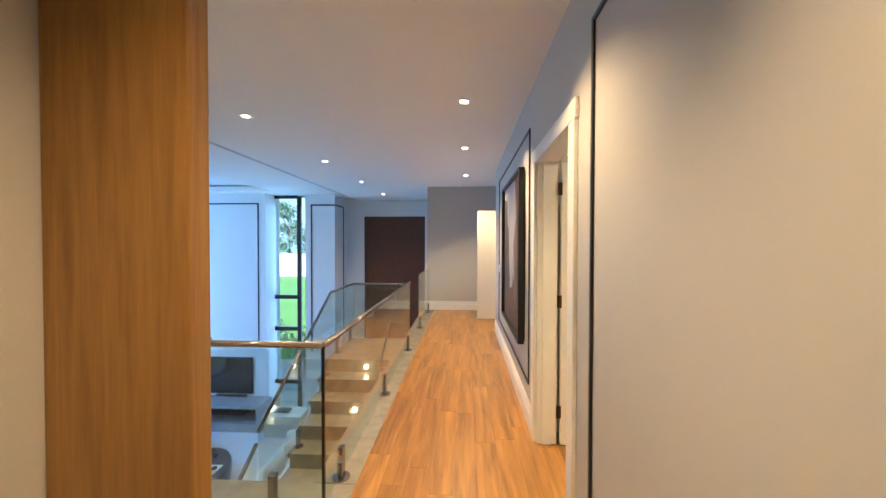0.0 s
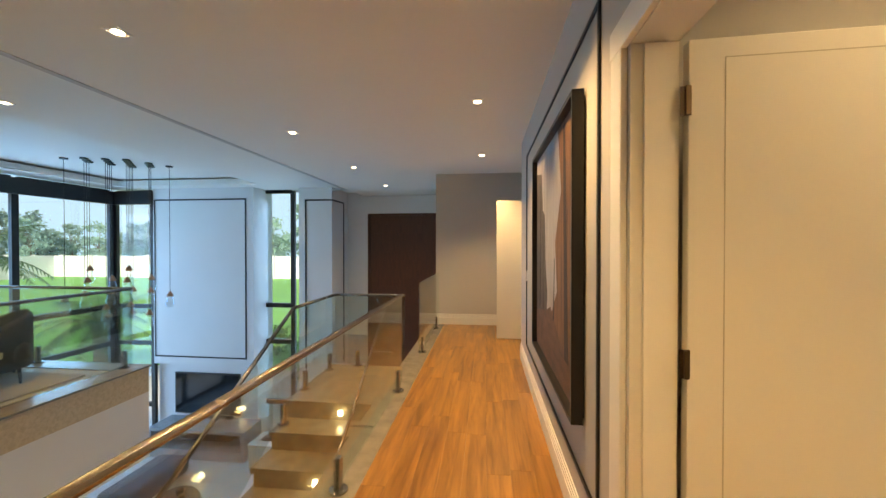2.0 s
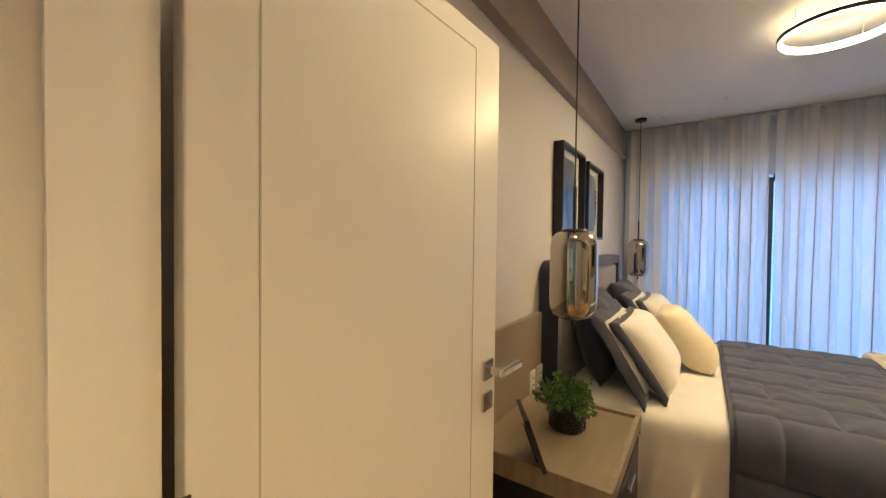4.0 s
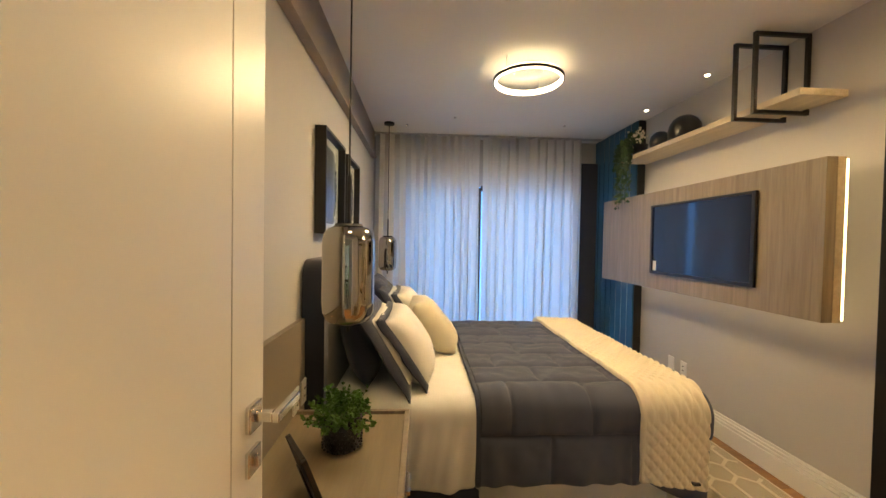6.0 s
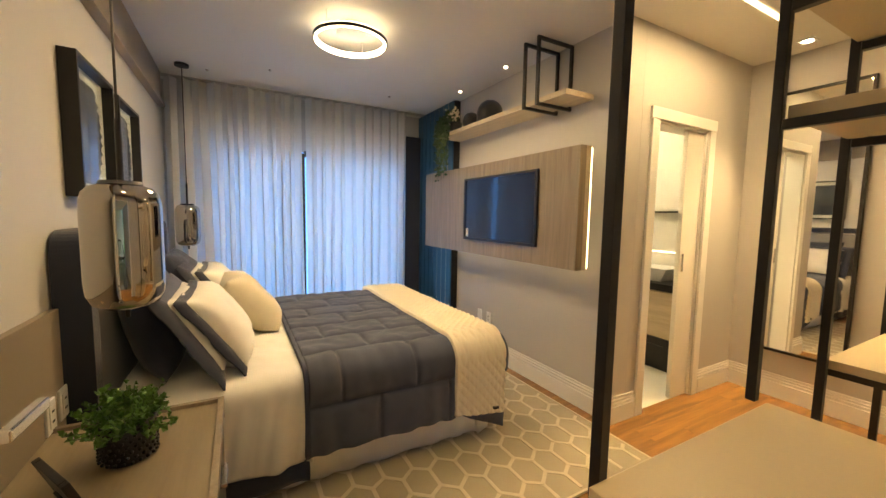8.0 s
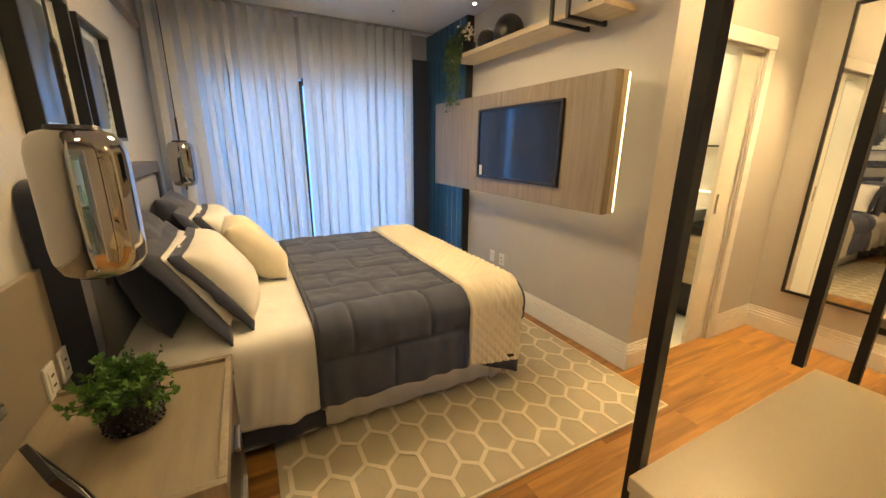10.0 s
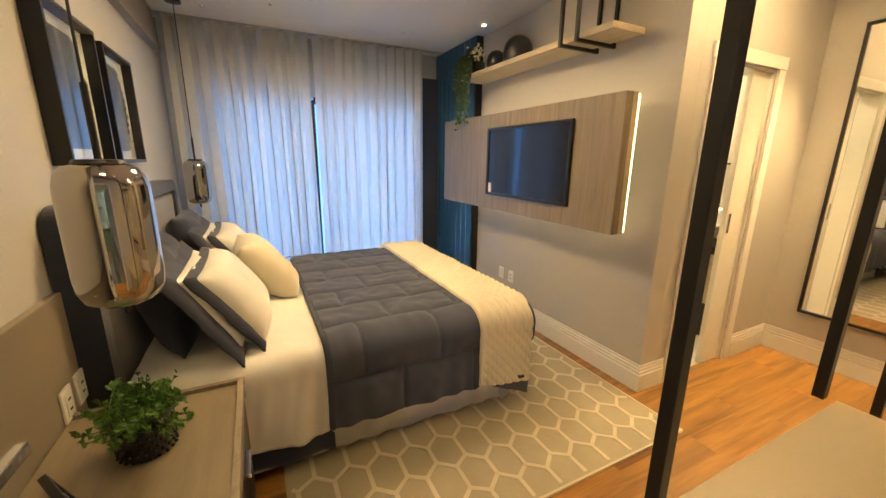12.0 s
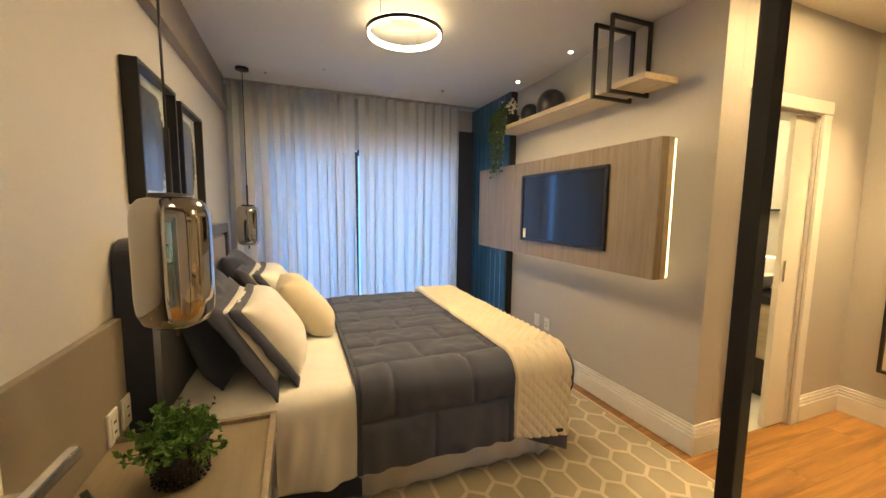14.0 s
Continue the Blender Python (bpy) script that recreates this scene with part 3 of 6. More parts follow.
# tall brown door
d = thing("door_tall", (-2.0, 11.45, LOW), "very tall dark walnut entrance door, closed", "door", kind="structure")
for i in range(24):
    z = LOW + 0.01 + i * 0.2333
    part("board", boxes((-2.85, 11.45, z, -1.16, 11.50, z + 0.2333), bevel=0.001), M["brown_door"], d)
part("frame", boxes((-2.91, 11.42, LOW, -2.855, 11.51, 2.26), (-1.155, 11.42, LOW, -1.10, 11.51, 2.26), (-2.855, 11.42, 2.206, -1.155, 11.51, 2.26), bevel=0.003), M["brown_door"], d)


# ---- windows ----
def window(name, plane, c, a0, a1, z0, z1, mullions, transoms, label, w=0.07, d=0.08):
    ob = thing(name, ((a0 + a1) / 2 if plane == "y" else c, c if plane == "y" else (a0 + a1) / 2, z0), label, "window", kind="structure")
    bm = bmesh.new()

    def bar(u0, u1, b0, b1):
        if plane == "y":
            box(bm, u0, c - d / 2, b0, u1, c + d / 2, b1, bevel=0.004, seg=1)
        else:
            box(bm, c - d / 2, u0, b0, c + d / 2, u1, b1, bevel=0.004, seg=1)
    us = [a0, *mullions, a1]
    for u in us:
        bar(u - w / 2, u + w / 2, z0, z1)
    zs = [z0, *transoms, z1]
    for z in zs:
        for u0, u1 in zip(us, us[1:]):
            bar(u0 + w / 2, u1 - w / 2, z - w / 2, z + w / 2)
    part("window_frame", bm, M["black_metal"], ob)
    for u0, u1 in zip(us, us[1:]):
        for b0, b1 in zip(zs, zs[1:]):
            g = bmesh.new()
            if plane == "y":
                box(g, u0 + w / 2, c - 0.004, b0 + w / 2, u1 - w / 2, c + 0.004, b1 - w / 2)
            else:
                box(g, c - 0.004, u0 + w / 2, b0 + w / 2, c + 0.004, u1 - w / 2, b1 - w / 2)
            p = part("pane", g, M["pane"], ob)
            p.visible_shadow = False
    return ob


window("window_slit", "y", 10.70, -5.46, -4.57, LOW + 0.14, 2.77, [], [-2.45, -0.95, -0.05], "tall narrow black-framed fixed window", 0.11)
window("window_north", "y", 10.20, -8.9, -7.89, LOW + 0.04, 2.72, [], [-2.45, -0.95, -0.05], "black-framed corner window over the garden", 0.10)
window("window_west", "x", -8.95, 6.44, 10.10, LOW + 0.04, 2.72, [8.2], [-2.45, -0.95, -0.05], "black-framed corner window over the garden", 0.12)
setting("trim_blind_box", boxes((-8.9, 10.08, 2.42, -7.86, 10.14, 2.74), (-8.88, 6.44, 2.42, -8.82, 10.06, 2.74)), M["black_metal"], "dark rolled-up blind above the corner window", "blind")
window("window_bedroom", "x", 5.50, 0.53, 2.92, 0.04, 2.13, [2.015], [], "black-framed sliding bedroom window", 0.07)

# ---- stairs ----
stairs = thing("staircase", (-1.35, 4.0, LOW), "grey granite floating staircase with lit risers", "staircase", kind="structure")
RISE, RUN, LAND = 0.172, 0.28, -0.13
part("landing", boxes((-1.86, 5.45, LAND - 0.16, -0.872, 6.62, LAND), bevel=0.006), M["stone"], stairs)
for i in range(1, 12):
    z = LAND - i * RISE
    y1 = 5.45 - (i - 1) * RUN
    step = part("step", boxes((-1.86, y1 - RUN - 0.02, z - 0.05, -0.872, y1 + 0.03, z), bevel=0.004), M["stone"], stairs)
    part("riser", boxes((-1.84, y1 - 0.001, z, -0.876, y1 + 0.02, z + RISE - 0.05)), M["stone"], stairs)
    if i % 2:
        part("step_light", lathe(bmesh.new(), -1.28, y1 - 0.012, z + 0.075, [(0.0, -0.022), (0.022, -0.02), (0.022, 0.02), (0.0, 0.022)], 12), M["spot_glow"], stairs)
        lp = bpy.data.lights.new("step_lamp", "POINT")
        lp.energy, lp.color, lp.shadow_soft_size = 0.7, WARM, 0.03
        new("step_lamp", lp).location = (-1.28, y1 - 0.06, z + 0.075)


# ---- glass railings ----
def railing(name, runs, label, z=0.0, top=0.91, rail=True, feet=()):
    ob = thing(name, (runs[0][0], runs[0][1], z), label, "railing", kind="structure")
    for x0, y0, z0, x1, y1, z1 in runs:
        # one pane: a slab whose foot and head follow the two ends
        dv = Vector((x1 - x0, y1 - y0, 0)).normalized()
        nv = Vector((-dv.y, dv.x, 0)) * 0.006
        bm = bmesh.new()
        vs = []
        for px, py, pz in ((x0, y0, z0), (x1, y1, z1)):
            for s in (-1, 1):
                for h in (0.03, top):
                    vs.append(bm.verts.new((px + nv.x * s, py + nv.y * s, pz + h)))
        for q in ((0, 1, 3, 2), (4, 6, 7, 5), (0, 4, 5, 1), (2, 3, 7, 6), (1, 5, 7, 3), (0, 2, 6, 4)):
            bm.faces.new([vs[k] for k in q])
        part("pane", bm, M["glass"], ob).visible_shadow = False
        if rail:
            part("handrail", tube(bmesh.new(), [(x0, y0, z0 + top + 0.012), (x1, y1, z1 + top + 0.012)], 0.018, 14), M["steel"], ob, smooth=True)
    for fx, fy, fz in feet:
        f = part("spigot", boxes((fx - 0.02, fy - 0.025, fz + 0.005, fx + 0.02, fy + 0.025, fz + 0.20), bevel=0.006), M["steel"], ob)
        part("base_plate", lathe(bmesh.new(), fx, fy, fz, [(0.0, 0.0), (0.055, 0.0), (0.055, 0.012), (0.03, 0.016), (0.0, 0.016)], 20), M["steel"], f, smooth=False)
    return ob


railing("railing_hall", [(-0.71, 2.365, 0, -0.71, 5.64, 0), (-3.83, 2.365, 0, -0.71, 2.365, 0)], "clear glass balustrade with polished steel handrail", feet=[(-0.71, 2.66, 0), (-0.71, 3.97, 0), (-0.71, 5.48, 0), (-1.0, 2.365, 0), (-2.4, 2.365, 0), (-3.6, 2.365, 0)])
part("glass_seam", boxes((-0.718, 2.357, 0.03, -0.702, 2.373, 0.905)), M["black_glass"], bpy.data.objects["railing_hall"], "dark glass corner joint")
railing("railing_hall_far", [(-0.70, 6.62, 0, -0.70, 8.85, 0)], "clear glass balustrade pane beside the corridor", rail=False, top=0.95, feet=[(-0.70, 6.85, 0), (-0.70, 8.3, 0)])
railing("railing_landing", [(-1.80, 5.5, LAND, -1.80, 6.58, LAND), (-1.80, 6.58, LAND, -0.88, 6.58, LAND)], "clear glass balustrade round the stair landing", feet=[(-1.80, 5.75, LAND), (-1.80, 6.4, LAND), (-1.5, 6.58, LAND)])
railing("railing_stairs", [(-1.80, 5.5, LAND, -1.80, 3.63, LAND - 1.02)], "clear glass balustrade following the stairs", feet=[(-1.80, 5.3, LAND - RISE), (-1.80, 4.45, LAND - 4 * RISE)])
railing("railing_stairs_lower", [(-1.80, 3.60, LAND - 1.12, -1.80, 2.7, LAND - 1.7)], "clear glass balustrade of the lower stairs")
railing("railing_mezzanine", [(-4.0, 2.52, 0, -4.0, 5.86, 0), (-4.0, 5.86, 0, -6.45, 5.86, 0)], "clear glass balustrade of the mezzanine lounge", feet=[(-4.05, 5.81, 0.0), (-5.27, 5.86, 0.0), (-4.0, 4.0, 0.0)])


ri = thing("railing_stairs_inner", (-0.92, 5.8, LAND), "slim steel handrail on the corridor side of the stairs", "railing", kind="structure")
part("handrail", tube(bmesh.new(), [(-0.92, 5.86, 0.80), (-0.92, 4.60, -0.02), (-0.92, 3.2, -0.93)], 0.014, 12), M["steel"], ri, smooth=True)
for y, z in ((5.30, 0.436), (4.68, 0.032)):
    part("bracket", tube(bmesh.new(), [(-0.92, y, z), (-0.719, y, z)], 0.008, 8), M["steel"], ri)
part("bracket", tube(bmesh.new(), [(-0.92, 3.4, -0.80), (-0.869, 3.4, -0.80)], 0.008, 8), M["steel"], ri)


# ---- near entry ----
p = thing("wooden_portal", (-0.61, 1.1, 0), "honey-brown veneered wooden door portal", "portal", kind="structure")
part("panel", boxes((-0.784, 1.05, 0.0, -0.472, 1.11, 2.72), bevel=0.004), M["jamb_wood"], p)


# ---- doors ----
def door_leaf(name, hinge, angle, width, height, label, lever=True):
    # local: hinge at origin, leaf along +x, thickness towards +y
    t = thing(name, (0, 0, 0), label, "door", kind="structure")
    bm = boxes((0.003, 0.0, 0.008, width, 0.040, height), bevel=0.003)
    leaf = part("leaf", bm, M["lacquer"], t)
    g = boxes((0.105, -0.0012, 0.02, 0.108, 0.0, height - 0.06), (width - 0.14, -0.0012, 0.02, width - 0.137, 0.0, height - 0.06), (0.108, -0.0012, height - 0.063, width - 0.14, 0.0, height - 0.06))
    # raised darker strips that stand for the shade of shallow door grooves
    part("groove", g, M["groove"], leaf)
    if lever:
        zz = 1.065
        hd = part("lever_handle", boxes((width - 0.085, -0.012, zz - 0.03, width - 0.030, 0.0, zz + 0.03), (width - 0.066, -0.05, zz - 0.011, width - 0.046, -0.012, zz + 0.011), (width - 0.068, -0.066, zz - 0.011, width + 0.06, -0.048, zz + 0.011), bevel=0.003), M["chrome"], leaf, "square chrome lever handle")
        part("keyhole_plate", boxes((width - 0.085, -0.010, zz - 0.125, width - 0.030, 0.0, zz - 0.07), (width - 0.062, -0.018, zz - 0.11, width - 0.053, -0.010, zz - 0.085), bevel=0.002), M["chrome"], leaf)
    for z in (0.25, 1.06, 1.88):
        part("hinge", boxes((-0.022, -0.004, z - 0.045, 0.010, 0.001, z + 0.045), (-0.010, -0.014, z - 0.045, 0.004, -0.003, z + 0.045), bevel=0.001), M["bronze"], leaf)
    t.matrix_basis = pose(*hinge, 0, 0, angle)
    return t


door_leaf("door_bedroom", (0.765, 3.122, 0.0), -2.3, 0.868, 2.07, "open white lacquered bedroom door with square lever handle")
fd = thing("door_far", (0.6, 7.69, 0), "open white lacquered door at the corridor end", "door", kind="structure")
part("leaf", boxes((0.315, 7.67, 0.01, 0.835, 7.71, 2.11), bevel=0.003), M["lacquer"], fd)
bl = thing("door_bathroom", (2.44, -0.4, 0), "half-open white sliding bathroom door", "door", kind="structure")
leaf = part("leaf", boxes((2.388, -0.508, 0.01, 2.423, -0.29, 2.098), bevel=0.002), M["lacquer"], bl)
part("flush_pull", boxes((2.382, -0.335, 1.03, 2.388, -0.312, 1.17), bevel=0.002), M["chrome"], leaf)


# ---- recessed downlights ----
def downlight(x, y, z, half=0.055):
    t = thing("recessed_downlight", (0, 0, 0), "small square recessed downlight, lit", "downlight", "ceiling downlights")
    part("frame", boxes((-half, -half, -0.006, half, -half + 0.014, 0.0), (-half, half - 0.014, -0.006, half, half, 0.0), (-half, -half + 0.014, -0.006, -half + 0.014, half - 0.014, 0.0), (half - 0.014, -half + 0.014, -0.006, half, half - 0.014, 0.0)), M["plastic_white"], t)
    part("bulb", lathe(bmesh.new(), 0, 0, 0, [(0.0, -0.004), (half * 0.6, -0.004), (half * 0.6, -0.001), (0.0, -0.001)], 16), M["spot_glow"], t)
    t.location = (x, y, z)
    return t


first = downlight(*SPOTS[0], CEIL)
# the last of these copies belongs to the added mezzanine lamp
for sx, sy in SPOTS[1:]:
    copy_thing(first, pose(sx, sy, CEIL if sx > -3 else LCEIL + 0.03))
copy_thing(first, pose(1.96, -0.92, CEIL))
copy_thing(first, pose(1.45, 2.72, CEIL))

# ---- corridor picture ----
pic = thing("framed_painting", (0.58, 4.4, 0.6), "large painting of a narrow street in a deep black frame", "painting")
part("frame", boxes((0.535, 3.66, 0.60, 0.588, 3.682, 2.15), (0.535, 5.108, 0.60, 0.588, 5.13, 2.15), (0.535, 3.682, 0.60, 0.588, 5.108, 0.622), (0.535, 3.682, 2.128, 0.588, 5.108, 2.15), (0.575, 3.682, 0.622, 0.599, 5.108, 2.128)), M["black_trim"], pic)


# ---- bedroom: bed ----
def drape(x0, x1, y0, y1, top, near_drop, far_drop, thick, puff, seam, wave=0.0, nx=90, ny=60, seed=0.0, sag=0.0):
    """A cloth that lies over the bed from side to side, rounded at the edges, hanging down at both sides."""
    R = 0.06
    bm = bmesh.new()
    arc = R * math.pi / 2
    L = near_drop + arc + (x1 - x0 - 2 * R) + arc + far_drop

    def prof(s):
        if s < near_drop:
            return (x0, top - R - (near_drop - s), -1, 0)
        s -= near_drop
        if s < arc:
            a = s / R
            return (x0 + R - R * math.cos(a), top - R + R * math.sin(a), -math.cos(a), math.sin(a))
        s -= arc
        w = x1 - x0 - 2 * R
        if s < w:
            return (x0 + R + s, top, 0, 1)
        s -= w
        if s < arc:
            a = s / R
            return (x1 - R + R * math.sin(a), top - R + R * math.cos(a), math.sin(a), math.cos(a))
        return (x1, top - R - (s - arc), 1, 0)
    grid = []
    for i in range(nx + 1):
        s = L * i / nx
        px, pz, ax, az = prof(s)
        row = []
        for j in range(ny + 1):
            v = (y1 - y0) * j / ny
            h = puff * seam(s, v)
            hang = max(0.0, near_drop - s) / max(near_drop, 0.01) if s < near_drop else (max(0.0, s - (L - far_drop)) / max(far_drop, 0.01) if s > L - far_drop else 0)
            wv = wave * hang * math.sin(v * 34 + seed * 7 + 1.9 * math.sin(v * 9 + seed))
            nz = noise.noise((s * 5 + seed, v * 5, seed)) * 0.007 + noise.noise((s * 13 + seed, v * 13, seed + 3)) * 0.003
            o = h + wv + nz + thick
            low_corner = sag * hang * max(0.0, 1 - v / 0.32)
            row.append(bm.verts.new((px + ax * o, y0 + v, pz + az * o - low_corner)))
        grid.append(row)
    for i in range(nx):
        for j in range(ny):
            bm.faces.new((grid[i][j], grid[i + 1][j], grid[i + 1][j + 1], grid[i][j + 1]))
    rim = [(grid[i][0], grid[i + 1][0]) for i in range(nx)] + [(grid[i][ny], grid[i + 1][ny]) for i in range(nx)]
    rim += [(grid[0][j], grid[0][j + 1]) for j in range(ny)] + [(grid[nx][j], grid[nx][j + 1]) for j in range(ny)]
    low = {}
    for a, b in rim:
        for v in (a, b):
            if v not in low:
                c = Vector((min(max(v.co.x, x0 + 0.05), x1 - 0.05), v.co.y, min(v.co.z, top - 0.02)))
                dv = (c - v.co)
                dv = dv.normalized() * 0.03 if dv.length > 1e-4 else Vector((0, 0, -0.03))
                low[v] = bm.verts.new(v.co + dv)
        bm.faces.new((a, b, low[b], low[a]))
    return bm


BX0, BX1, BY0, BY1, BTOP = 2.66, 4.42, 1.29, 3.20, 0.585
bed = thing("bed", (3.54, 2.2, 0), "double bed with white skirted base and mattress", "bed")
part("bed_base", boxes((BX0 + 0.07, BY0 + 0.09, 0.06, BX1 - 0.07, BY1, 0.34), bevel=0.02), M["white_cloth"], bed)
part("mattress", boxes((BX0, BY0, 0.34, BX1, BY1, BTOP), bevel=0.05), M["white_cloth"], bed, smooth=True)
bm = bmesh.new()
ring = []
for k in range(240):
    u = k / 239 * (1.96 + 1.76 + 1.96)
    if u < 1.96:
        b = (BX0, BY1 - u, -1, 0)
    elif u < 3.72:
        b = (BX0 + u - 1.96, BY0 + 0.02, 0, -1)
    else:
        b = (BX1, BY0 + u - 3.72, 1, 0)
    w = 0.012 * math.sin(u * 31 + 2 * math.sin(u * 7))
    ring.append((bm.verts.new((b[0] + b[2] * (-0.062 + w * 0.3), b[1] + b[3] * (-0.062 + w * 0.3), 0.33)), bm.verts.new((b[0] + b[2] * (-0.045 + w * 0.7), b[1] + b[3] * (-0.045 + w * 0.7), 0.02))))
for a, b in zip(ring, ring[1:]):
    bm.faces.new((a[0], b[0], b[1], a[1]))
sk = part("bed_skirt", bm, M["white_cloth"], bed, "gathered white bed skirt", smooth=True)
sk.modifiers.new("thick", "SOLIDIFY").thickness = 0.006


def no_seam(s, v):
    return 0.0


def fold_wrinkle(s, v):
    # creases that fall down the side of the sheet and fade over the top
    hang = max(0.0, min(1.0, (0.42 - s) / 0.25))
    a = noise.noise((v * 9.0, s * 1.3, 4.0)) + 0.6 * noise.noise((v * 21.0 + s * 3, s * 2.0, 9.0))
    b = noise.noise((v * 4.0 + s * 3, s * 5.0, 2.0))
    return hang * 1.8 * a + 0.5 * b


def brick_seam(s, v):
    # offset quilting: rows of stitched rectangles
    hgt, wid = 0.26, 0.42
    r = math.floor(s / hgt)
    u = v + (0.5 * wid if r % 2 else 0.0)
    dx = min(u % wid, wid - u % wid)
    dy = min(s % hgt, hgt - s % hgt)
    d = min(dx, dy)
    return 1 - math.exp(-(d / 0.014) ** 0.8) + 0.25 * noise.noise((s * 6, v * 6, 5.0)) + 0.22 * noise.noise((s * 15, v * 15, 1.0))


def diamond_seam(s, v):
    a, b = (s + v) % 0.06, (s - v) % 0.06
    d = min(a, 0.06 - a, b, 0.06 - b)
    return 1 - math.exp(-(d / 0.009) ** 1.3)


single("bed_sheet", drape(BX0, BX1, 2.392, 3.18, BTOP + 0.01, 0.355, 0.36, 0.038, 0.012, fold_wrinkle, 0.014, 150, 110, 1.0), M["white_cloth"], "white cotton top sheet hanging over the bed side", "bed sheet", smooth=True)
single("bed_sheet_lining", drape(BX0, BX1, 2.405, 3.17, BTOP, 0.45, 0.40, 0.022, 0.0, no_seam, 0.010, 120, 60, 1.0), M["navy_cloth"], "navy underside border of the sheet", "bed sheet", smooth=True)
du = thing("quilted_duvet", (3.54, 1.8, BTOP), "slate grey quilted duvet spread across the bed", "duvet")
part("quilt", drape(BX0, BX1, 1.195, 2.41, BTOP + 0.025, 0.345, 0.34, 0.048, 0.030, brick_seam, 0.009, 280, 190, 2.0, 0.15), M["slate_cloth"], du, smooth=True)
part("hem", drape(BX0, BX1, 2.408, 2.428, BTOP + 0.025, 0.345, 0.34, 0.056, 0.0, no_seam, 0.009, 120, 4, 2.0), M["slate_cloth"], du, "stitched slate edge binding", smooth=True)
th = thing("quilted_throw", (3.54, 1.35, BTOP), "cream diamond-quilted throw folded at the bed foot", "throw blanket")
part("quilt", drape(BX0, BX1, 1.235, 1.575, BTOP + 0.03, 0.315, 0.34, 0.096, 0.013, diamond_seam, 0.006, 260, 90, 2.0, 0.05), M["cream_cloth"], th, smooth=True)
part("hem", drape(BX0, BX1, 1.573, 1.587, BTOP + 0.03, 0.315, 0.34, 0.104, 0.0, no_seam, 0.006, 120, 4, 2.0), M["cream_cloth"], th, smooth=True)
part("care_tag", boxes((BX0 - 0.118, 1.285, 0.232, BX0 - 0.096, 1.32, 0.244)), M["black_trim"], th, "small black woven tag")


def pillow(name, w, h, t, m, mat, label, flange=0.0, flange_mat=None, n=36):
    ob = thing(name, (0, 0, 0), label, "pillow", "pillows on the bed")
    bm = bmesh.new()
    top, bot = [], []
    for i in range(n + 1):
        r1, r2 = [], []
        for j in range(n + 1):
            u, v = -1 + 2 * i / n, -1 + 2 * j / n
            pin = 1 - 0.07 * (1 - u * u) * abs(v) ** 3, 1 - 0.07 * (1 - v * v) * abs(u) ** 3
            x, y = u * w / 2 * pin[1], v * h / 2 * pin[0]
            z = t / 2 * max(0.0, (1 - u ** 4) * (1 - v ** 4)) ** 0.6
            z += (noise.noise((x * 7, y * 7, w + t)) * 0.012 + noise.noise((x * 17, y * 17, h)) * 0.004) * min(1, z / (t * 0.2))
            r1.append(bm.verts.new((x, y, z)))
            r2.append(r1[-1] if i in (0, n) or j in (0, n) else bm.verts.new((x, y, -z)))
        top.append(r1), bot.append(r2)
    for i in range(n):
        for j in range(n):
            bm.faces.new((top[i][j], top[i + 1][j], top[i + 1][j + 1], top[i][j + 1]))
            bm.faces.new((bot[i][j], bot[i][j + 1], bot[i + 1][j + 1], bot[i + 1][j]))
    part("cushion", bm, mat, ob, smooth=True)
    if flange:
        bm = bmesh.new()
        k = 96
        ringv = []
        for q in range(k):
            a = 2 * math.pi * q / k
            c, s = math.cos(a), math.sin(a)
            e = max(abs(c), abs(s))
            ux, uy = c / e, s / e
            wv = 0.004 * math.sin(a * 7) + 0.002 * math.sin(a * 17)
            row = []
            for f, zz in ((0.93, 0.012), (1.0, 0.006), (1.0 + 2 * flange / w, -0.018), (1.0 + 2 * flange / w, -0.026), (0.93, -0.012)):
                row.append(bm.verts.new((ux * w / 2 * f, uy * (h / 2 * min(f, 1) + (flange if f > 1 else 0)), zz + (wv if f > 1 else 0))))
            ringv.append(row)
        for q in range(k):
            a, b = ringv[q], ringv[(q + 1) % k]
            for z in range(4):
                bm.faces.new((a[z], b[z], b[z + 1], a[z + 1]))
        part("flange", bm, flange_mat or mat, ob, "navy flange border", smooth=True)
    ob.matrix_basis = m
    return ob


def leaning(x, y, z, lean, turn=0):
    # a pillow standing on its long edge, its face towards the bed foot
    return pose(x, y, z, 90 - lean, 0, turn)


PZ = BTOP + 0.04
for px in (3.05, 4.03):
    pillow("bed_pillow", 0.62, 0.52, 0.20, leaning(px + 0.06, 3.075, PZ + 0.265, 16), M["navy_cloth"], "dark navy pillow standing against the headboard")
    pillow("bed_pillow", 0.62, 0.43, 0.14, leaning(px - 0.02, 2.885, PZ + 0.22, 31), M["white_cloth"], "white pillow with a navy flange, propped behind another", 0.06, M["navy_cloth"])
    pillow("bed_pillow", 0.63, 0.43, 0.23, leaning(px + 0.02, 2.80, PZ + 0.215, 35), M["white_cloth"], "plump white pillow with a navy flange border", 0.022, M["navy_cloth"])
pillow("throw_cushion", 0.46, 0.46, 0.23, leaning(3.62, 2.63, PZ + 0.20, 40, 3), M["cream_cloth"], "plump cream square cushion")

# headboard
hb = thing("headboard", (3.54, 3.28, 0), "upholstered grey headboard with rounded black rim", "headboard")


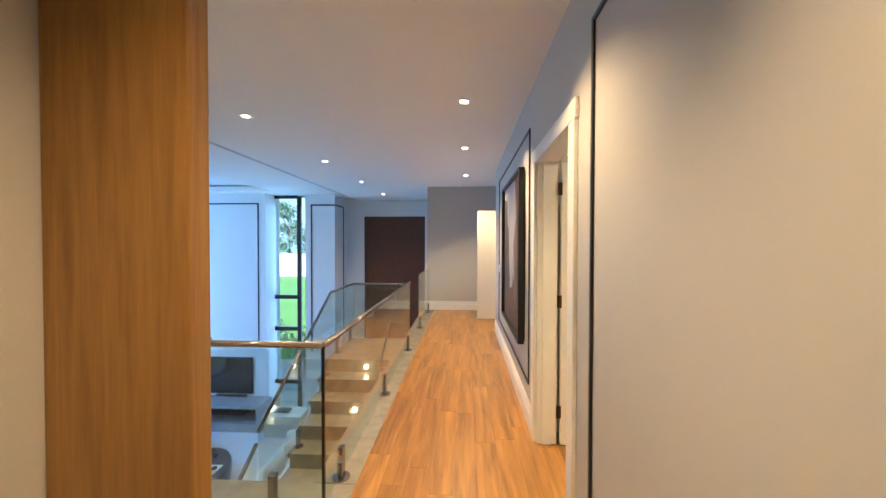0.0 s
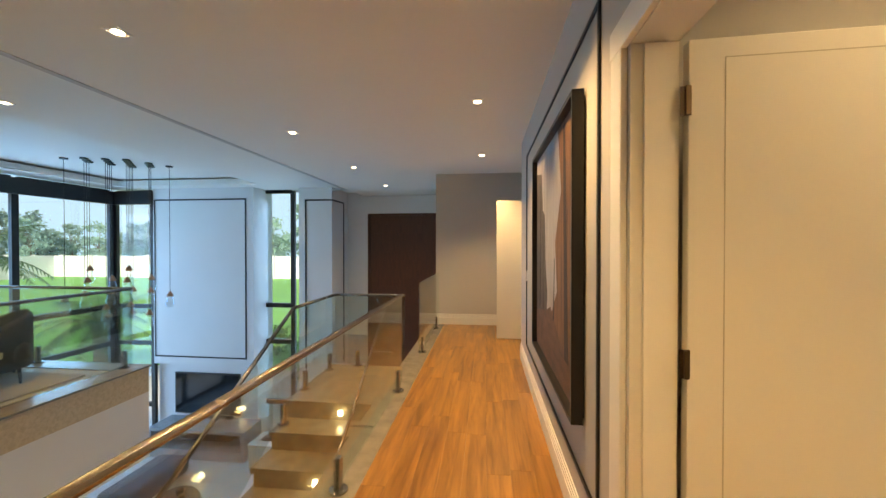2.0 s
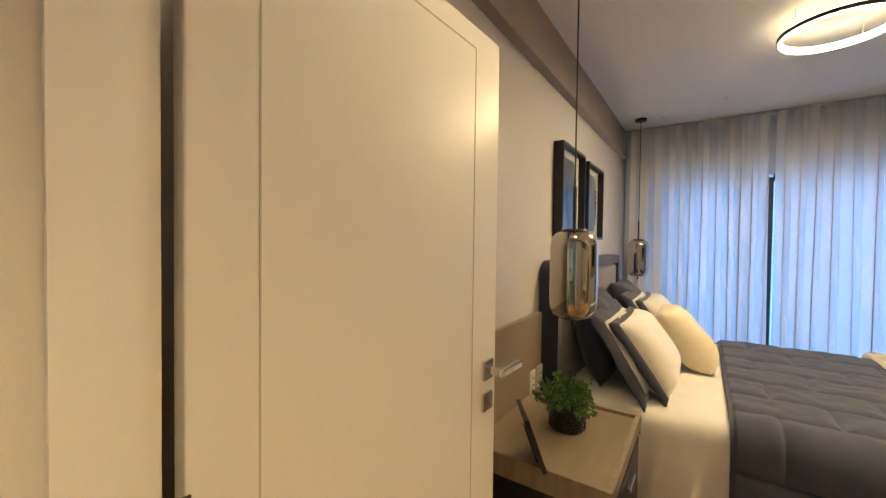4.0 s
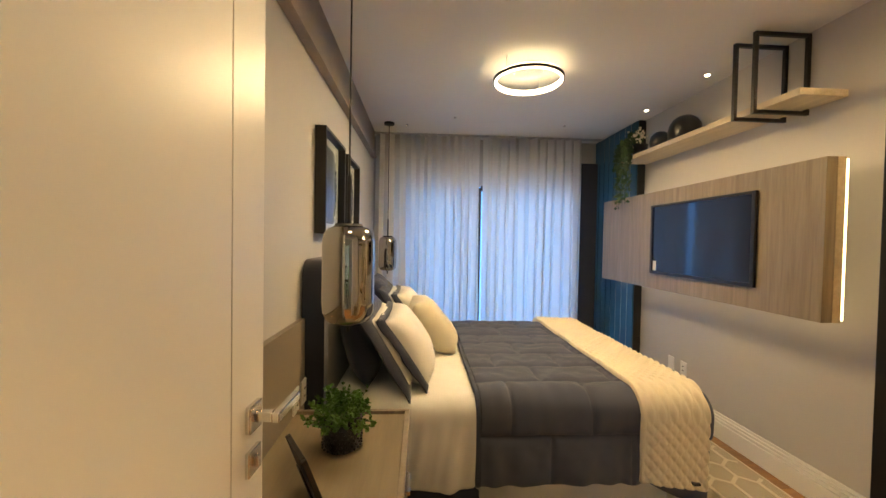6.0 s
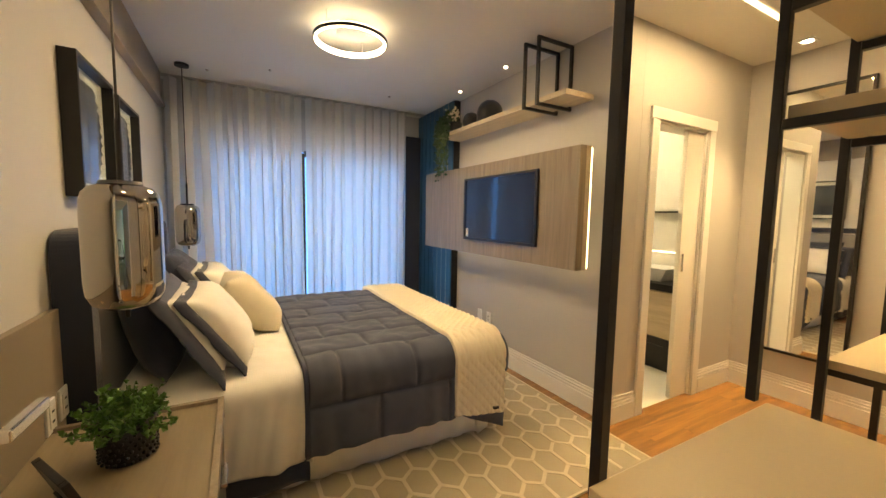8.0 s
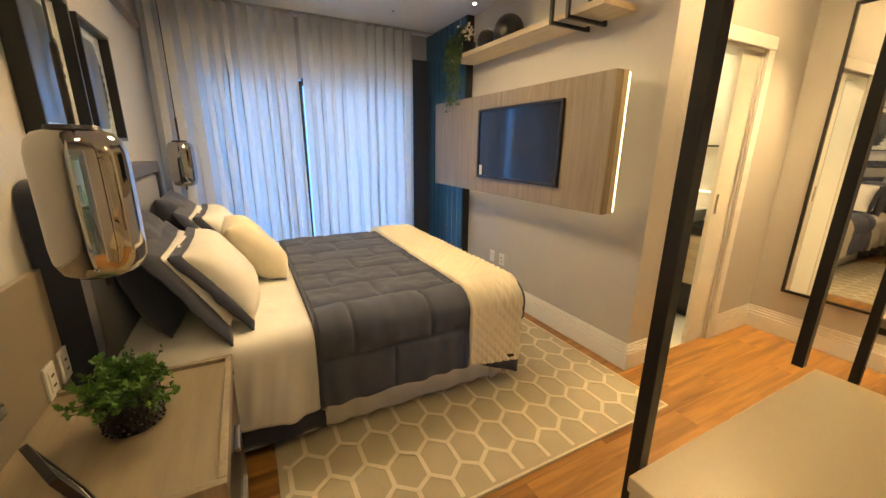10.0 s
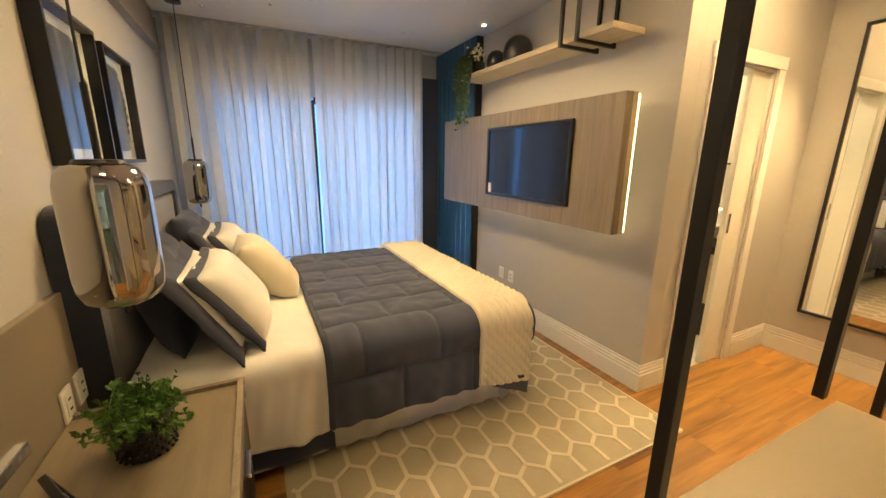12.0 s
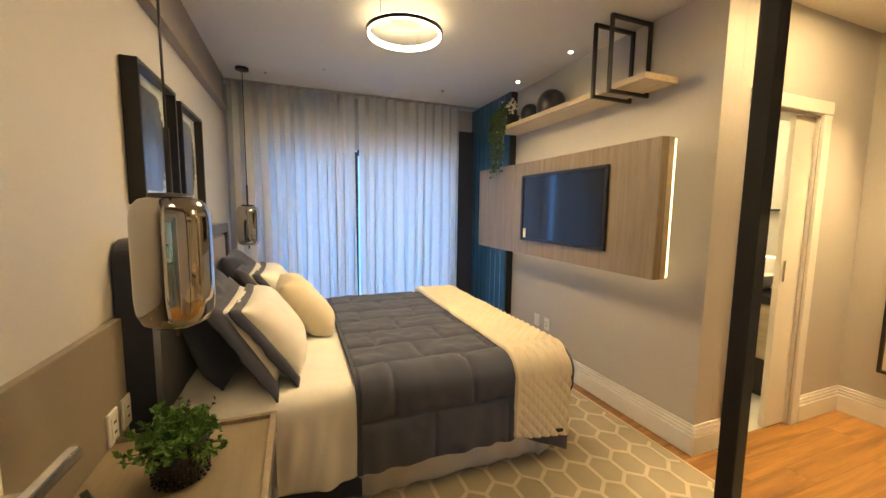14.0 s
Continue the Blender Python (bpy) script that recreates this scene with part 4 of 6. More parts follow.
def rounded_frame(x0, x1, z0, z1, y0, y1, r, w, n=8):
    bm = bmesh.new()
    def outline(off):
        pts = [(x0 + off, z0)]
        rr = max(r - off, 0.01)
        for k in range(n + 1):
            a = math.pi - math.pi / 2 * k / n
            pts.append((x0 + off + rr + rr * math.cos(a), z1 - off - rr + rr * math.sin(a)))
        for k in range(n + 1):
            a = math.pi / 2 - math.pi / 2 * k / n
            pts.append((x1 - off - rr + rr * math.cos(a), z1 - off - rr + rr * math.sin(a)))
        pts.append((x1 - off, z0))
        return pts
    o, i = outline(0), outline(w)
    rows = [[bm.verts.new((a, yy, b)) for a, b in line] for line, yy in ((o, y1), (o, y0), (i, y0), (i, y1))]
    for a, b in zip(rows, rows[1:] + rows[:1]):
        for k in range(len(a) - 1):
            bm.faces.new((a[k], a[k + 1], b[k + 1], b[k]))
    for row in (0, -1):
        bm.faces.new([rr[row] for rr in rows])
    return bm


part("rim", rounded_frame(2.635, 4.50, 0.10, 1.35, 3.20, 3.312, 0.09, 0.075), M["navy_cloth"], hb, "padded black rim")
part("pad", boxes((2.708, 3.215, 0.12, 4.422, 3.31, 1.262), bevel=0.025), M["grey_cloth"], hb, smooth=True)
single("wall_panel", boxes((1.05, 3.292, 0.0, 2.63, 3.3195, 1.06), bevel=0.003), M["taupe"], "taupe upholstered low wall panel behind the nightstand", "wall panel")
single("wall_panel", boxes((4.525, 3.292, 0.0, 5.15, 3.3195, 1.06), bevel=0.003), M["taupe"], "taupe upholstered low wall panel behind the far nightstand", "wall panel")


def nightstand(name, x0, x1):
    t = thing(name, ((x0 + x1) / 2, 3.05, 0), "taupe oak nightstand with dark drawer fronts", "nightstand", "nightstands beside the bed")
    part("top", boxes((x0 + 0.022, 2.787, 0.620, x1 - 0.022, 3.29, 0.645), bevel=0.002), M["oak_top"], t)
    part("side", boxes((x0, 2.765, 0.575, x0 + 0.022, 3.29, 0.660), bevel=0.002), M["oak_grey"], t)
    part("side", boxes((x1 - 0.022, 2.765, 0.575, x1, 3.29, 0.660), bevel=0.002), M["oak_grey"], t)
    part("front_rim", boxes((x0 + 0.022, 2.765, 0.605, x1 - 0.022, 2.787, 0.660), bevel=0.002), M["oak_grey"], t)
    part("body", boxes((x0 + 0.004, 2.797, 0.10, x1 - 0.004, 3.29, 0.574), bevel=0.002), M["black_metal"], t, "dark cabinet body")
    part("bottom", boxes((x0 + 0.022, 2.775, 0.08, x1 - 0.022, 3.29, 0.0995)), M["oak_grey"], t)
    for z0, z1 in ((0.126, 0.356), (0.362, 0.574)):
        dr = part("drawer", boxes((x0 + 0.025, 2.77, z0, x1 - 0.025, 2.795, z1), bevel=0.002), M["black_metal"], t)
        part("handle", boxes(((x0 + x1) / 2 - 0.06, 2.75, z1 - 0.06, (x0 + x1) / 2 + 0.06, 2.77, z1 - 0.045), bevel=0.002), M["chrome"], dr)
    for x in (x0 + 0.03, x1 - 0.06):
        for y in (2.795, 3.24):
            part("foot", boxes((x, y, 0.0, x + 0.03, y + 0.03, 0.10)), M["black_metal"], t)
    return t


nightstand("nightstand", 1.83, 2.505)
nightstand("nightstand", 4.53, 5.10)


def pendant(x, y, low=1.53):
    t = thing("pendant_lamp", (0, 0, 0), "smoked mirror glass pendant lamp on a black cord", "pendant lamp", "bedside pendants")
    part("canopy", lathe(bmesh.new(), 0, 0, CEIL, [(0.0, 0.0), (0.055, 0.0), (0.055, -0.022), (0.01, -0.028), (0.0, -0.028)], 24), M["black_metal"], t)
    part("cord", tube(bmesh.new(), [(0, 0, CEIL - 0.02), (0, 0, low + 0.07)], 0.0035, 8), M["black_metal"], t)
    part("stem", tube(bmesh.new(), [(0, 0, low + 0.19), (0, 0, low)], 0.008, 10), M["black_metal"], t)
    part("cap", lathe(bmesh.new(), 0, 0, low, [(0.0, 0.012), (0.05, 0.010), (0.055, 0.0), (0.0, -0.004)], 24), M["black_metal"], t)
    r, h = 0.098, 0.375
    pr = [(0.05, 0.0), (0.075, -0.008), (0.09, -0.026), (0.097, -0.055), (r, -0.09), (r, -h + 0.09), (0.095, -h + 0.05), (0.082, -h + 0.02), (0.055, -h + 0.005), (0.0, -h)]
    part("shade", lathe(bmesh.new(), 0, 0, low, pr, 48), M["smoke"], t, "smoked mirror glass shade", smooth=True)
    part("socket", lathe(bmesh.new(), 0, 0, low - 0.23, [(0.0, 0.2), (0.03, 0.2), (0.03, 0.05), (0.04, 0.0), (0.03, -0.06), (0.0, -0.07)], 20), M["black_metal"], t, smooth=True)
    part("finial", lathe(bmesh.new(), 0, 0, low - h, [(0.0, -0.03), (0.006, -0.028), (0.008, 0.0), (0.0, 0.004)], 10), M["black_metal"], t)
    t.location = (x, y, 0)
    return t


pendant(2.19, 3.0, 1.505)
pendant(4.866, 3.09, 1.49)

# framed prints
def print_frame(x0, x1, z0, z1, label, seed):
    t = thing("framed_print", ((x0 + x1) / 2, 3.30, z0), label, "framed print", "prints over the bed")
    w = 0.018
    part("frame", boxes((x0, 3.258, z0, x0 + w, 3.3195, z1), (x1 - w, 3.258, z0, x1, 3.3195, z1), (x0 + w, 3.258, z0, x1 - w, 3.3195, z0 + w), (x0 + w, 3.258, z1 - w, x1 - w, 3.3195, z1)), M["black_trim"], t)
    part("mount", boxes((x0 + w, 3.305, z0 + w, x1 - w, 3.3195, z1 - w)), M["paper"], t)
    bm = bmesh.new()
    rnd = random.Random(seed)
    cx, zc = (x0 + x1) / 2, (z0 + z1) / 2
    hh, ww = (z1 - z0) * 0.39, (x1 - x0) * 0.36
    k = 20
    front, back = [], []
    for i in range(k + 1):
        front.append((cx - ww * (0.55 + 0.4 * math.sin(math.pi * i / k)) - 0.034 * (i % 2), zc - hh + 2 * hh * i / k))
    for i in range(k, -1, -1):
        front.append((cx + ww * (0.55 + 0.4 * math.sin(math.pi * i / k)) + 0.034 * (i % 2), zc - hh + 2 * hh * i / k))
    a = [bm.verts.new((x, 3.3035, z)) for x, z in front]
    b = [bm.verts.new((x, 3.3055, z)) for x, z in front]
    bm.faces.new(a)
    for i in range(len(a)):
        bm.faces.new((a[i], a[(i + 1) % len(a)], b[(i + 1) % len(a)], b[i]))
    part("motif", bm, M["ink"], t, "jagged blue-black printed shape")
    g = part("glazing", boxes((x0 + w, 3.290, z0 + w, x1 - w, 3.293, z1 - w)), M["pane"], t)
    g.visible_shadow = False
    return t


print_frame(2.865, 3.40, 1.485, 2.085, "black-framed print with a jagged dark shape", 1)
print_frame(3.50, 4.01, 1.485, 2.07, "black-framed print with a jagged dark shape", 2)

# ring lamp
rl = thing("ceiling_ring_lamp", (3.45, 1.97, CEIL), "glowing ring ceiling lamp with dark rim", "ceiling lamp")
def ring_mesh(r0, r1, z0, z1, n=64):
    bm = bmesh.new()
    rows = [[bm.verts.new((3.45 + r * math.cos(2 * math.pi * k / n), 1.97 + r * math.sin(2 * math.pi * k / n), z)) for k in range(n)] for r, z in ((r0, z0), (r1, z0), (r1, z1), (r0, z1))]
    for a, b in zip(rows, rows[1:] + rows[:1]):
        for k in range(n):
            bm.faces.new((a[k], a[(k + 1) % n], b[(k + 1) % n], b[k]))
    return bm
part("rim", ring_mesh(0.243, 0.252, 2.618, 2.640), M["black_metal"], rl, "dark metal rim", smooth=False)
part("diffuser", ring_mesh(0.230, 0.2425, 2.612, 2.648), M["lamp_glow"], rl, "glowing white diffuser ring")
part("base", lathe(bmesh.new(), 3.45, 1.97, CEIL, [(0.0, -0.001), (0.11, -0.001), (0.11, -0.035), (0.10, -0.045), (0.0, -0.045)], 32), M["plastic_white"], rl)
part("hanger", tube(bmesh.new(), [(3.29, 2.165, 2.645), (3.29, 2.165, 2.722)], 0.003, 8), M["plastic_white"], rl)
part("hanger", tube(bmesh.new(), [(3.63, 1.835, 2.645), (3.63, 1.835, 2.722)], 0.003, 8), M["plastic_white"], rl)

# curtains
def curtain_panel(y0, y1, label, seed):
    bm = bmesh.new()
    n, k = int((y1 - y0) / 0.008), 20
    rows = []
    for i in range(n + 1):
        y = y0 + (y1 - y0) * i / n
        col = []
        for j in range(k + 1):
            z = 0.02 + (CEIL - 0.035) * j / k
            f = z / CEIL
            amp = 0.055 + 0.010 * (1 - f)
            ph = y * 2 * math.pi / 0.108 + 1.3 * math.sin(y * 5 + seed) + 0.6 * math.sin(y * 13.7 + seed) + (1 - f) * 1.1 * math.sin(y * 11 + seed * 2)
            amp *= 0.78 + 0.3 * noise.noise((y * 6 + seed, z * 0.5, seed))
            col.append(bm.verts.new((5.25 + amp * math.sin(ph) + 0.012 * math.sin(ph * 0.37 + 3 * (1 - f)), y + 0.018 * math.sin(2 * ph), z)))
        rows.append(col)
    for a, b in zip(rows, rows[1:]):
        for j in range(k):
            bm.faces.new((a[j], b[j], b[j + 1], a[j + 1]))
    ob = thing("curtain", (5.25, (y0 + y1) / 2, 0), label, "curtain", "bedroom curtains")
    part("cloth", bm, M["curtain"], ob, smooth=True)
    hem = bmesh.new()
    pts = []
    for i in range(n + 1):
        y = y0 + (y1 - y0) * i / n
        f = 0.46 / CEIL
        amp = 0.055 + 0.010 * (1 - f)
        ph = y * 2 * math.pi / 0.108 + 1.3 * math.sin(y * 5 + seed) + 0.6 * math.sin(y * 13.7 + seed) + (1 - f) * 1.1 * math.sin(y * 11 + seed * 2)
        amp *= 0.78 + 0.3 * noise.noise((y * 6 + seed, 0.23, seed))
        pts.append((5.25 + amp * math.sin(ph) + 0.010 * math.sin(ph * 0.37 + 3 * (1 - f)) - 0.006, y + 0.018 * math.sin(2 * ph), 0.46))
    tube(hem, pts[::3], 0.006, 5)
    part("stitched_line", hem, M["black_trim"], ob, "dark stitched line near the hem")
    return ob


curtain_panel(2.03, 3.29, "sheer pleated linen curtain, drawn", 0.4)
curtain_panel(0.77, 2.00, "sheer pleated linen curtain, drawn", 2.1)
setting("trim_curtain_track", boxes((5.22, 0.5, CEIL - 0.012, 5.28, 3.31, CEIL - 0.001)), M["wall_grey"], "ceiling curtain track", "trim")
# dark slab added for the black window frame left uncovered by the sheer
single("dark_curtain", boxes((5.33, 0.54, 0.02, 5.38, 0.82, 2.45), bevel=0.01), M["navy_cloth"], "dark slab standing in for the uncovered window frame beside the sheer", "curtain")

# television wall
tvp = thing("backlit_wall_panel", (3.8, 0.5, 1.0), "wall-hung grey oak panel with warm backlight", "wall panel")
part("board", boxes((2.535, 0.62, 1.07, 4.87, 0.68, 1.92), bevel=0.002), M["oak_grey"], tvp)
part("side_board", boxes((2.535, 0.575, 1.07, 2.555, 0.619, 1.92), (4.85, 0.575, 1.07, 4.87, 0.619, 1.92), (2.555, 0.575, 1.07, 4.85, 0.619, 1.09), (2.555, 0.575, 1.90, 4.85, 0.619, 1.92)), M["oak_pale"], tvp)
part("led_strip", boxes((2.537, 0.558, 1.08, 2.551, 0.5745, 1.91), (2.56, 0.558, 1.903, 4.84, 0.5745, 1.917), (2.56, 0.558, 1.073, 4.84, 0.5745, 1.087)), M["led"], tvp, "glowing warm LED strip")
tv = thing("television", (3.44, 0.69, 1.2), "black flat-screen television, switched off", "television")
part("screen", boxes((2.942, 0.6805, 1.227, 3.936, 0.6925, 1.778)), M["black_glass"], tv)
part("bezel", boxes((2.917, 0.6805, 1.204, 2.942, 0.702, 1.797), (3.936, 0.6805, 1.204, 3.961, 0.702, 1.797), (2.942, 0.6805, 1.204, 3.936, 0.702, 1.227), (2.942, 0.6805, 1.778, 3.936, 0.702, 1.797), bevel=0.002), M["black_trim"], tv)
part("sticker", boxes((3.88, 0.6926, 1.23, 3.925, 0.6935, 1.315)), M["paper"], tv, "small white paper sticker")
sh = thing("wall_shelf", (3.6, 0.55, 2.2), "long pale oak wall shelf", "shelf")
part("board", boxes((2.642, 0.452, 2.268, 4.46, 0.728, 2.306), bevel=0.002), M["oak_pale"], sh)
bp = setting("wall_blue_panel", boxes((4.49, 0.452, 0.0, 5.42, 0.525, CEIL - 0.002)), M["blue"], "petrol blue slatted wall panel with pale strips for its lit gaps", "wall panel")
part("edge_strip", boxes((4.478, 0.452, 0.002, 4.4895, 0.527, CEIL - 0.004)), M["black_trim"], bp, "dark edge strip")
for i in range(8):
    x = 4.492 + i * 0.115
    part("slat", boxes((x, 0.5255, 0.002, x + 0.108, 0.536, CEIL - 0.004), bevel=0.003), M["blue"], bp)
    # pale metal strip added to imitate the light caught between two slats
    part("inlay", boxes((x + 0.1085, 0.5255, 0.002, x + 0.1145, 0.537, CEIL - 0.004)), M["chrome"], bp, "slim pale strip standing in for light in the slat gap")


def loop_frame(x, y0, y1, z0, z1, label):
    t = thing("metal_frame", (x, (y0 + y1) / 2, z0), label, "metal frame", "black shelf frames")
    r = 0.022
    part("upright", boxes((x, y0, z0, x + r, y0 + r, z1), bevel=0.002), M["black_metal"], t)
    part("upright", boxes((x, y1 - r, z0, x + r, y1, z1), bevel=0.002), M["black_metal"], t)
    part("crossbar", boxes((x, y0 + r, z0, x + r, y1 - r, z0 + r), bevel=0.002), M["black_metal"], t)
    part("crossbar", boxes((x, y0 + r, z1 - r, x + r, y1 - r, z1), bevel=0.002), M["black_metal"], t)
    return t


loop_frame(2.985, 0.452, 0.80, 2.235, 2.712, "open square black metal frame looped round the shelf")
loop_frame(2.845, 0.452, 0.80, 2.235, 2.712, "open square black metal frame looped round the shelf end")

# ---- closet shelving ----
cl = thing("closet_shelving", (1.0, 1.2, 0), "open closet unit of black metal posts and taupe shelves", "closet shelving")
PW = 0.016
for px, py, z0 in ((1.346, 1.89, 0.0), (1.36, 1.03, 0.766), (1.345, 0.42, 0.0), (0.78, 1.03, 0.766), (0.78, 0.42, 0.0)):
    part("post", boxes((px - PW, py - PW, z0 + 0.001, px + PW, py + PW, CEIL - 0.001), bevel=0.002), M["black_metal"], cl)
part("counter_top", boxes((0.755, 1.00, 0.725, 1.325, 1.95, 0.765), bevel=0.003), M["counter"], cl)
part("counter_side", boxes((0.755, 1.925, 0.0, 1.32, 1.943, 0.724), (0.755, 1.005, 0.0, 1.32, 1.023, 0.724), (0.756, 1.024, 0.0, 0.775, 1.924, 0.724)), M["counter"], cl)
for i in range(4):
    dr = part("drawer", boxes((1.30, 1.026, 0.03 + i * 0.169, 1.322, 1.912, 0.193 + i * 0.169), bevel=0.002), M["counter"], cl)
    part("handle", boxes((1.322, 1.36, 0.14 + i * 0.169, 1.334, 1.58, 0.153 + i * 0.169)), M["black_metal"], dr)
for z, th in ((1.78, 0.05), (2.17, 0.05)):
    part("shelf", boxes((0.755, 0.44, z, 1.34, 1.01, z + th), bevel=0.002), M["counter"], cl)
    part("shelf_bar", boxes((0.797, 1.014, z - 0.035, 1.342, 1.046, z - 0.001), bevel=0.002), M["black_metal"], cl)
    part("shelf_bar", boxes((0.797, 0.404, z - 0.035, 1.327, 0.436, z - 0.001), bevel=0.002), M["black_metal"], cl)
part("shelf", boxes((0.755, -0.45, 0.78, 1.345, 0.40, 0.82), bevel=0.002), M["counter"], cl)
part("shelf_bar", boxes((0.765, 0.365, 0.75, 1.34, 0.40, 0.779), bevel=0.002), M["black_metal"], cl)
part("post", boxes((1.33, -0.48, 0.0, 1.362, -0.451, CEIL - 0.001), bevel=0.002), M["black_metal"], cl)

# mirror
mr = thing("wall_mirror", (1.9, -1.11, 0.38), "tall black-framed mirror on the closet wall", "mirror")
x0, x1, z0, z1 = 1.635, 2.172, 0.38, 2.435
part("frame", boxes((x0, -1.128, z0, x0 + 0.02, -1.095, z1), (x1 - 0.02, -1.128, z0, x1, -1.095, z1), (x0 + 0.02, -1.128, z0, x1 - 0.02, -1.095, z0 + 0.02), (x0 + 0.02, -1.128, z1 - 0.02, x1 - 0.02, -1.095, z1), bevel=0.002), M["black_metal"], mr)
part("glass", boxes((x0 + 0.02, -1.128, z0 + 0.02, x1 - 0.02, -1.108, z1 - 0.02)), M["mirror"], mr)
single("led_ceiling_profile", boxes((1.905, -0.45, CEIL - 0.008, 1.935, 0.65, CEIL - 0.001)), M["led"], "slim glowing LED profile in the closet ceiling", "LED profile")

# rug
RUG = (1.99, 0.567, 4.60, 2.655)
rug = thing("rug", ((RUG[0] + RUG[2]) / 2, (RUG[1] + RUG[3]) / 2, 0), "grey-beige rug with a pale hexagonal lattice", "rug")
part("field", boxes((RUG[0], RUG[1], 0.001, RUG[2], RUG[3], 0.011), bevel=0.004), material("rug_pile", (0.39, 0.335, 0.225), 0.95, vary=0.15, scale=5, bump=0.5, fine=220, sheen=0.3), rug)


# ---- painting on the corridor wall ----
def slab(x, pts, d=0.0012):
    bm = bmesh.new()
    a = [bm.verts.new((x - d, y, z)) for y, z in pts]
    b = [bm.verts.new((x, y, z)) for y, z in pts]
    bm.faces.new(a)
    for i in range(len(a)):
        bm.faces.new((a[i], b[i], b[(i + 1) % len(a)], a[(i + 1) % len(a)]))
    return bm


def paint(name, c, vary, stretch):
    return material(name, c, 0.75, vary=vary, scale=3.0, bump=0.15, fine=40, stretch=stretch)


CX = 0.5745
part("canvas", boxes((CX, 3.684, 0.624, 0.5748, 5.106, 2.126)), paint("painted_sky", (0.36, 0.35, 0.37), 0.25, (1, 4, 1)), pic, "pale lilac grey painted sky")
part("painted_wall", slab(CX - 0.0002, [(3.684, 2.126), (4.20, 2.126), (4.10, 1.75), (4.28, 1.45), (4.22, 1.15), (4.45, 0.95), (4.40, 0.80), (3.684, 0.70)]), paint("painted_red_wall", (0.16, 0.085, 0.055), 0.7, (1, 9, 0.8)), pic, "red-brown painted wall")
part("painted_house", slab(CX - 0.0002, [(5.106, 2.02), (4.86, 1.98), (4.80, 1.7), (4.70, 1.65), (4.66, 1.3), (4.58, 1.1), (4.62, 0.92), (5.106, 0.86)]), paint("painted_dark_houses", (0.075, 0.065, 0.065), 0.7, (1, 9, 1.2)), pic, "dark painted houses")
part("painted_road", slab(CX - 0.0004, [(3.684, 0.624), (5.106, 0.624), (5.106, 0.90), (4.62, 0.97), (4.45, 1.02), (4.1, 0.86), (3.684, 0.80)]), paint("painted_road", (0.11, 0.062, 0.048), 0.6, (1, 2, 6)), pic, "brown painted road")
for y0, z0, y1, z1, w in ((3.95, 0.8, 4.02, 2.1, 0.10), (4.92, 0.95, 4.90, 1.9, 0.04), (4.75, 0.95, 4.77, 1.5, 0.02), (3.80, 0.7, 3.78, 2.1, 0.06), (4.33, 0.95, 4.30, 1.35, 0.03)):
    part("painted_stroke", slab(CX - 0.0016, [(y0 - w / 2, z0), (y0 + w / 2, z0), (y1 + w / 4, z1), (y1 - w / 4, z1)], 0.0008), paint("painted_shadow", (0.028, 0.024, 0.028), 0.5, (1, 9, 1)), pic)


# ---- rug lattice ----
def lattice(x0, y0, x1, y1, w, z):
    # staggered long hexagons, their corners tied to the corners of the next ones
    bm = bmesh.new()
    segs = set()
    dx, dy, lx, sx, wy = 0.19, 0.245, 0.135, 0.069, 0.082
    for i in range(-1, int((x1 - x0) / dx) + 2):
        for j in range(-1, int((y1 - y0) / dy) + 2):
            if (i + j) % 2:
                continue
            cx, cy = x0 + 0.04 + i * dx, y0 + 0.13 + j * dy
            pts = [(cx - lx, cy), (cx - sx, cy + wy), (cx + sx, cy + wy), (cx + lx, cy), (cx + sx, cy - wy), (cx - sx, cy - wy)]
            pts = [(round(px, 4), round(py, 4)) for px, py in pts]
            segs.update(zip(pts, pts[1:] + pts[:1]))
            for sgn in (-1, 1):
                segs.add(((round(cx + sgn * sx, 4), round(cy + wy, 4)), (round(cx + sgn * (dx - sx), 4), round(cy + dy - wy, 4))))
                segs.add(((round(cx + sgn * lx, 4), round(cy, 4)), (round(cx + sgn * (2 * dx - lx), 4), round(cy, 4))))
    segs = {tuple(sorted(q)) for q in segs}
    for no, (a, b) in enumerate(sorted(segs)):
        a, b = Vector(a), Vector(b)
        # clip to the field
        lo, hi = 0.0, 1.0
        dv = b - a
        for k, (mn, mx) in enumerate(((x0, x1), (y0, y1))):
            if abs(dv[k]) < 1e-6:
                if a[k] < mn or a[k] > mx:
                    lo = 2
            else:
                t0, t1 = sorted(((mn - a[k]) / dv[k], (mx - a[k]) / dv[k]))
                lo, hi = max(lo, t0), min(hi, t1)
        if hi - lo < 0.02:
            continue
        p, q = a + dv * lo, a + dv * hi
        n = Vector((-dv.y, dv.x)).normalized() * w / 2
        e = dv.normalized() * w / 3
        zz = z + 0.0002 * (no % 11)
        top = [bm.verts.new((v.x, v.y, zz)) for v in (p - e + n, q + e + n, q + e - n, p - e - n)]
        bot = [bm.verts.new((v.x, v.y, z - 0.003)) for v in (p - e + n, q + e + n, q + e - n, p - e - n)]
        bm.faces.new(top)
        for k in range(4):
            bm.faces.new((top[k], bot[k], bot[(k + 1) % 4], top[(k + 1) % 4]))
    return bm


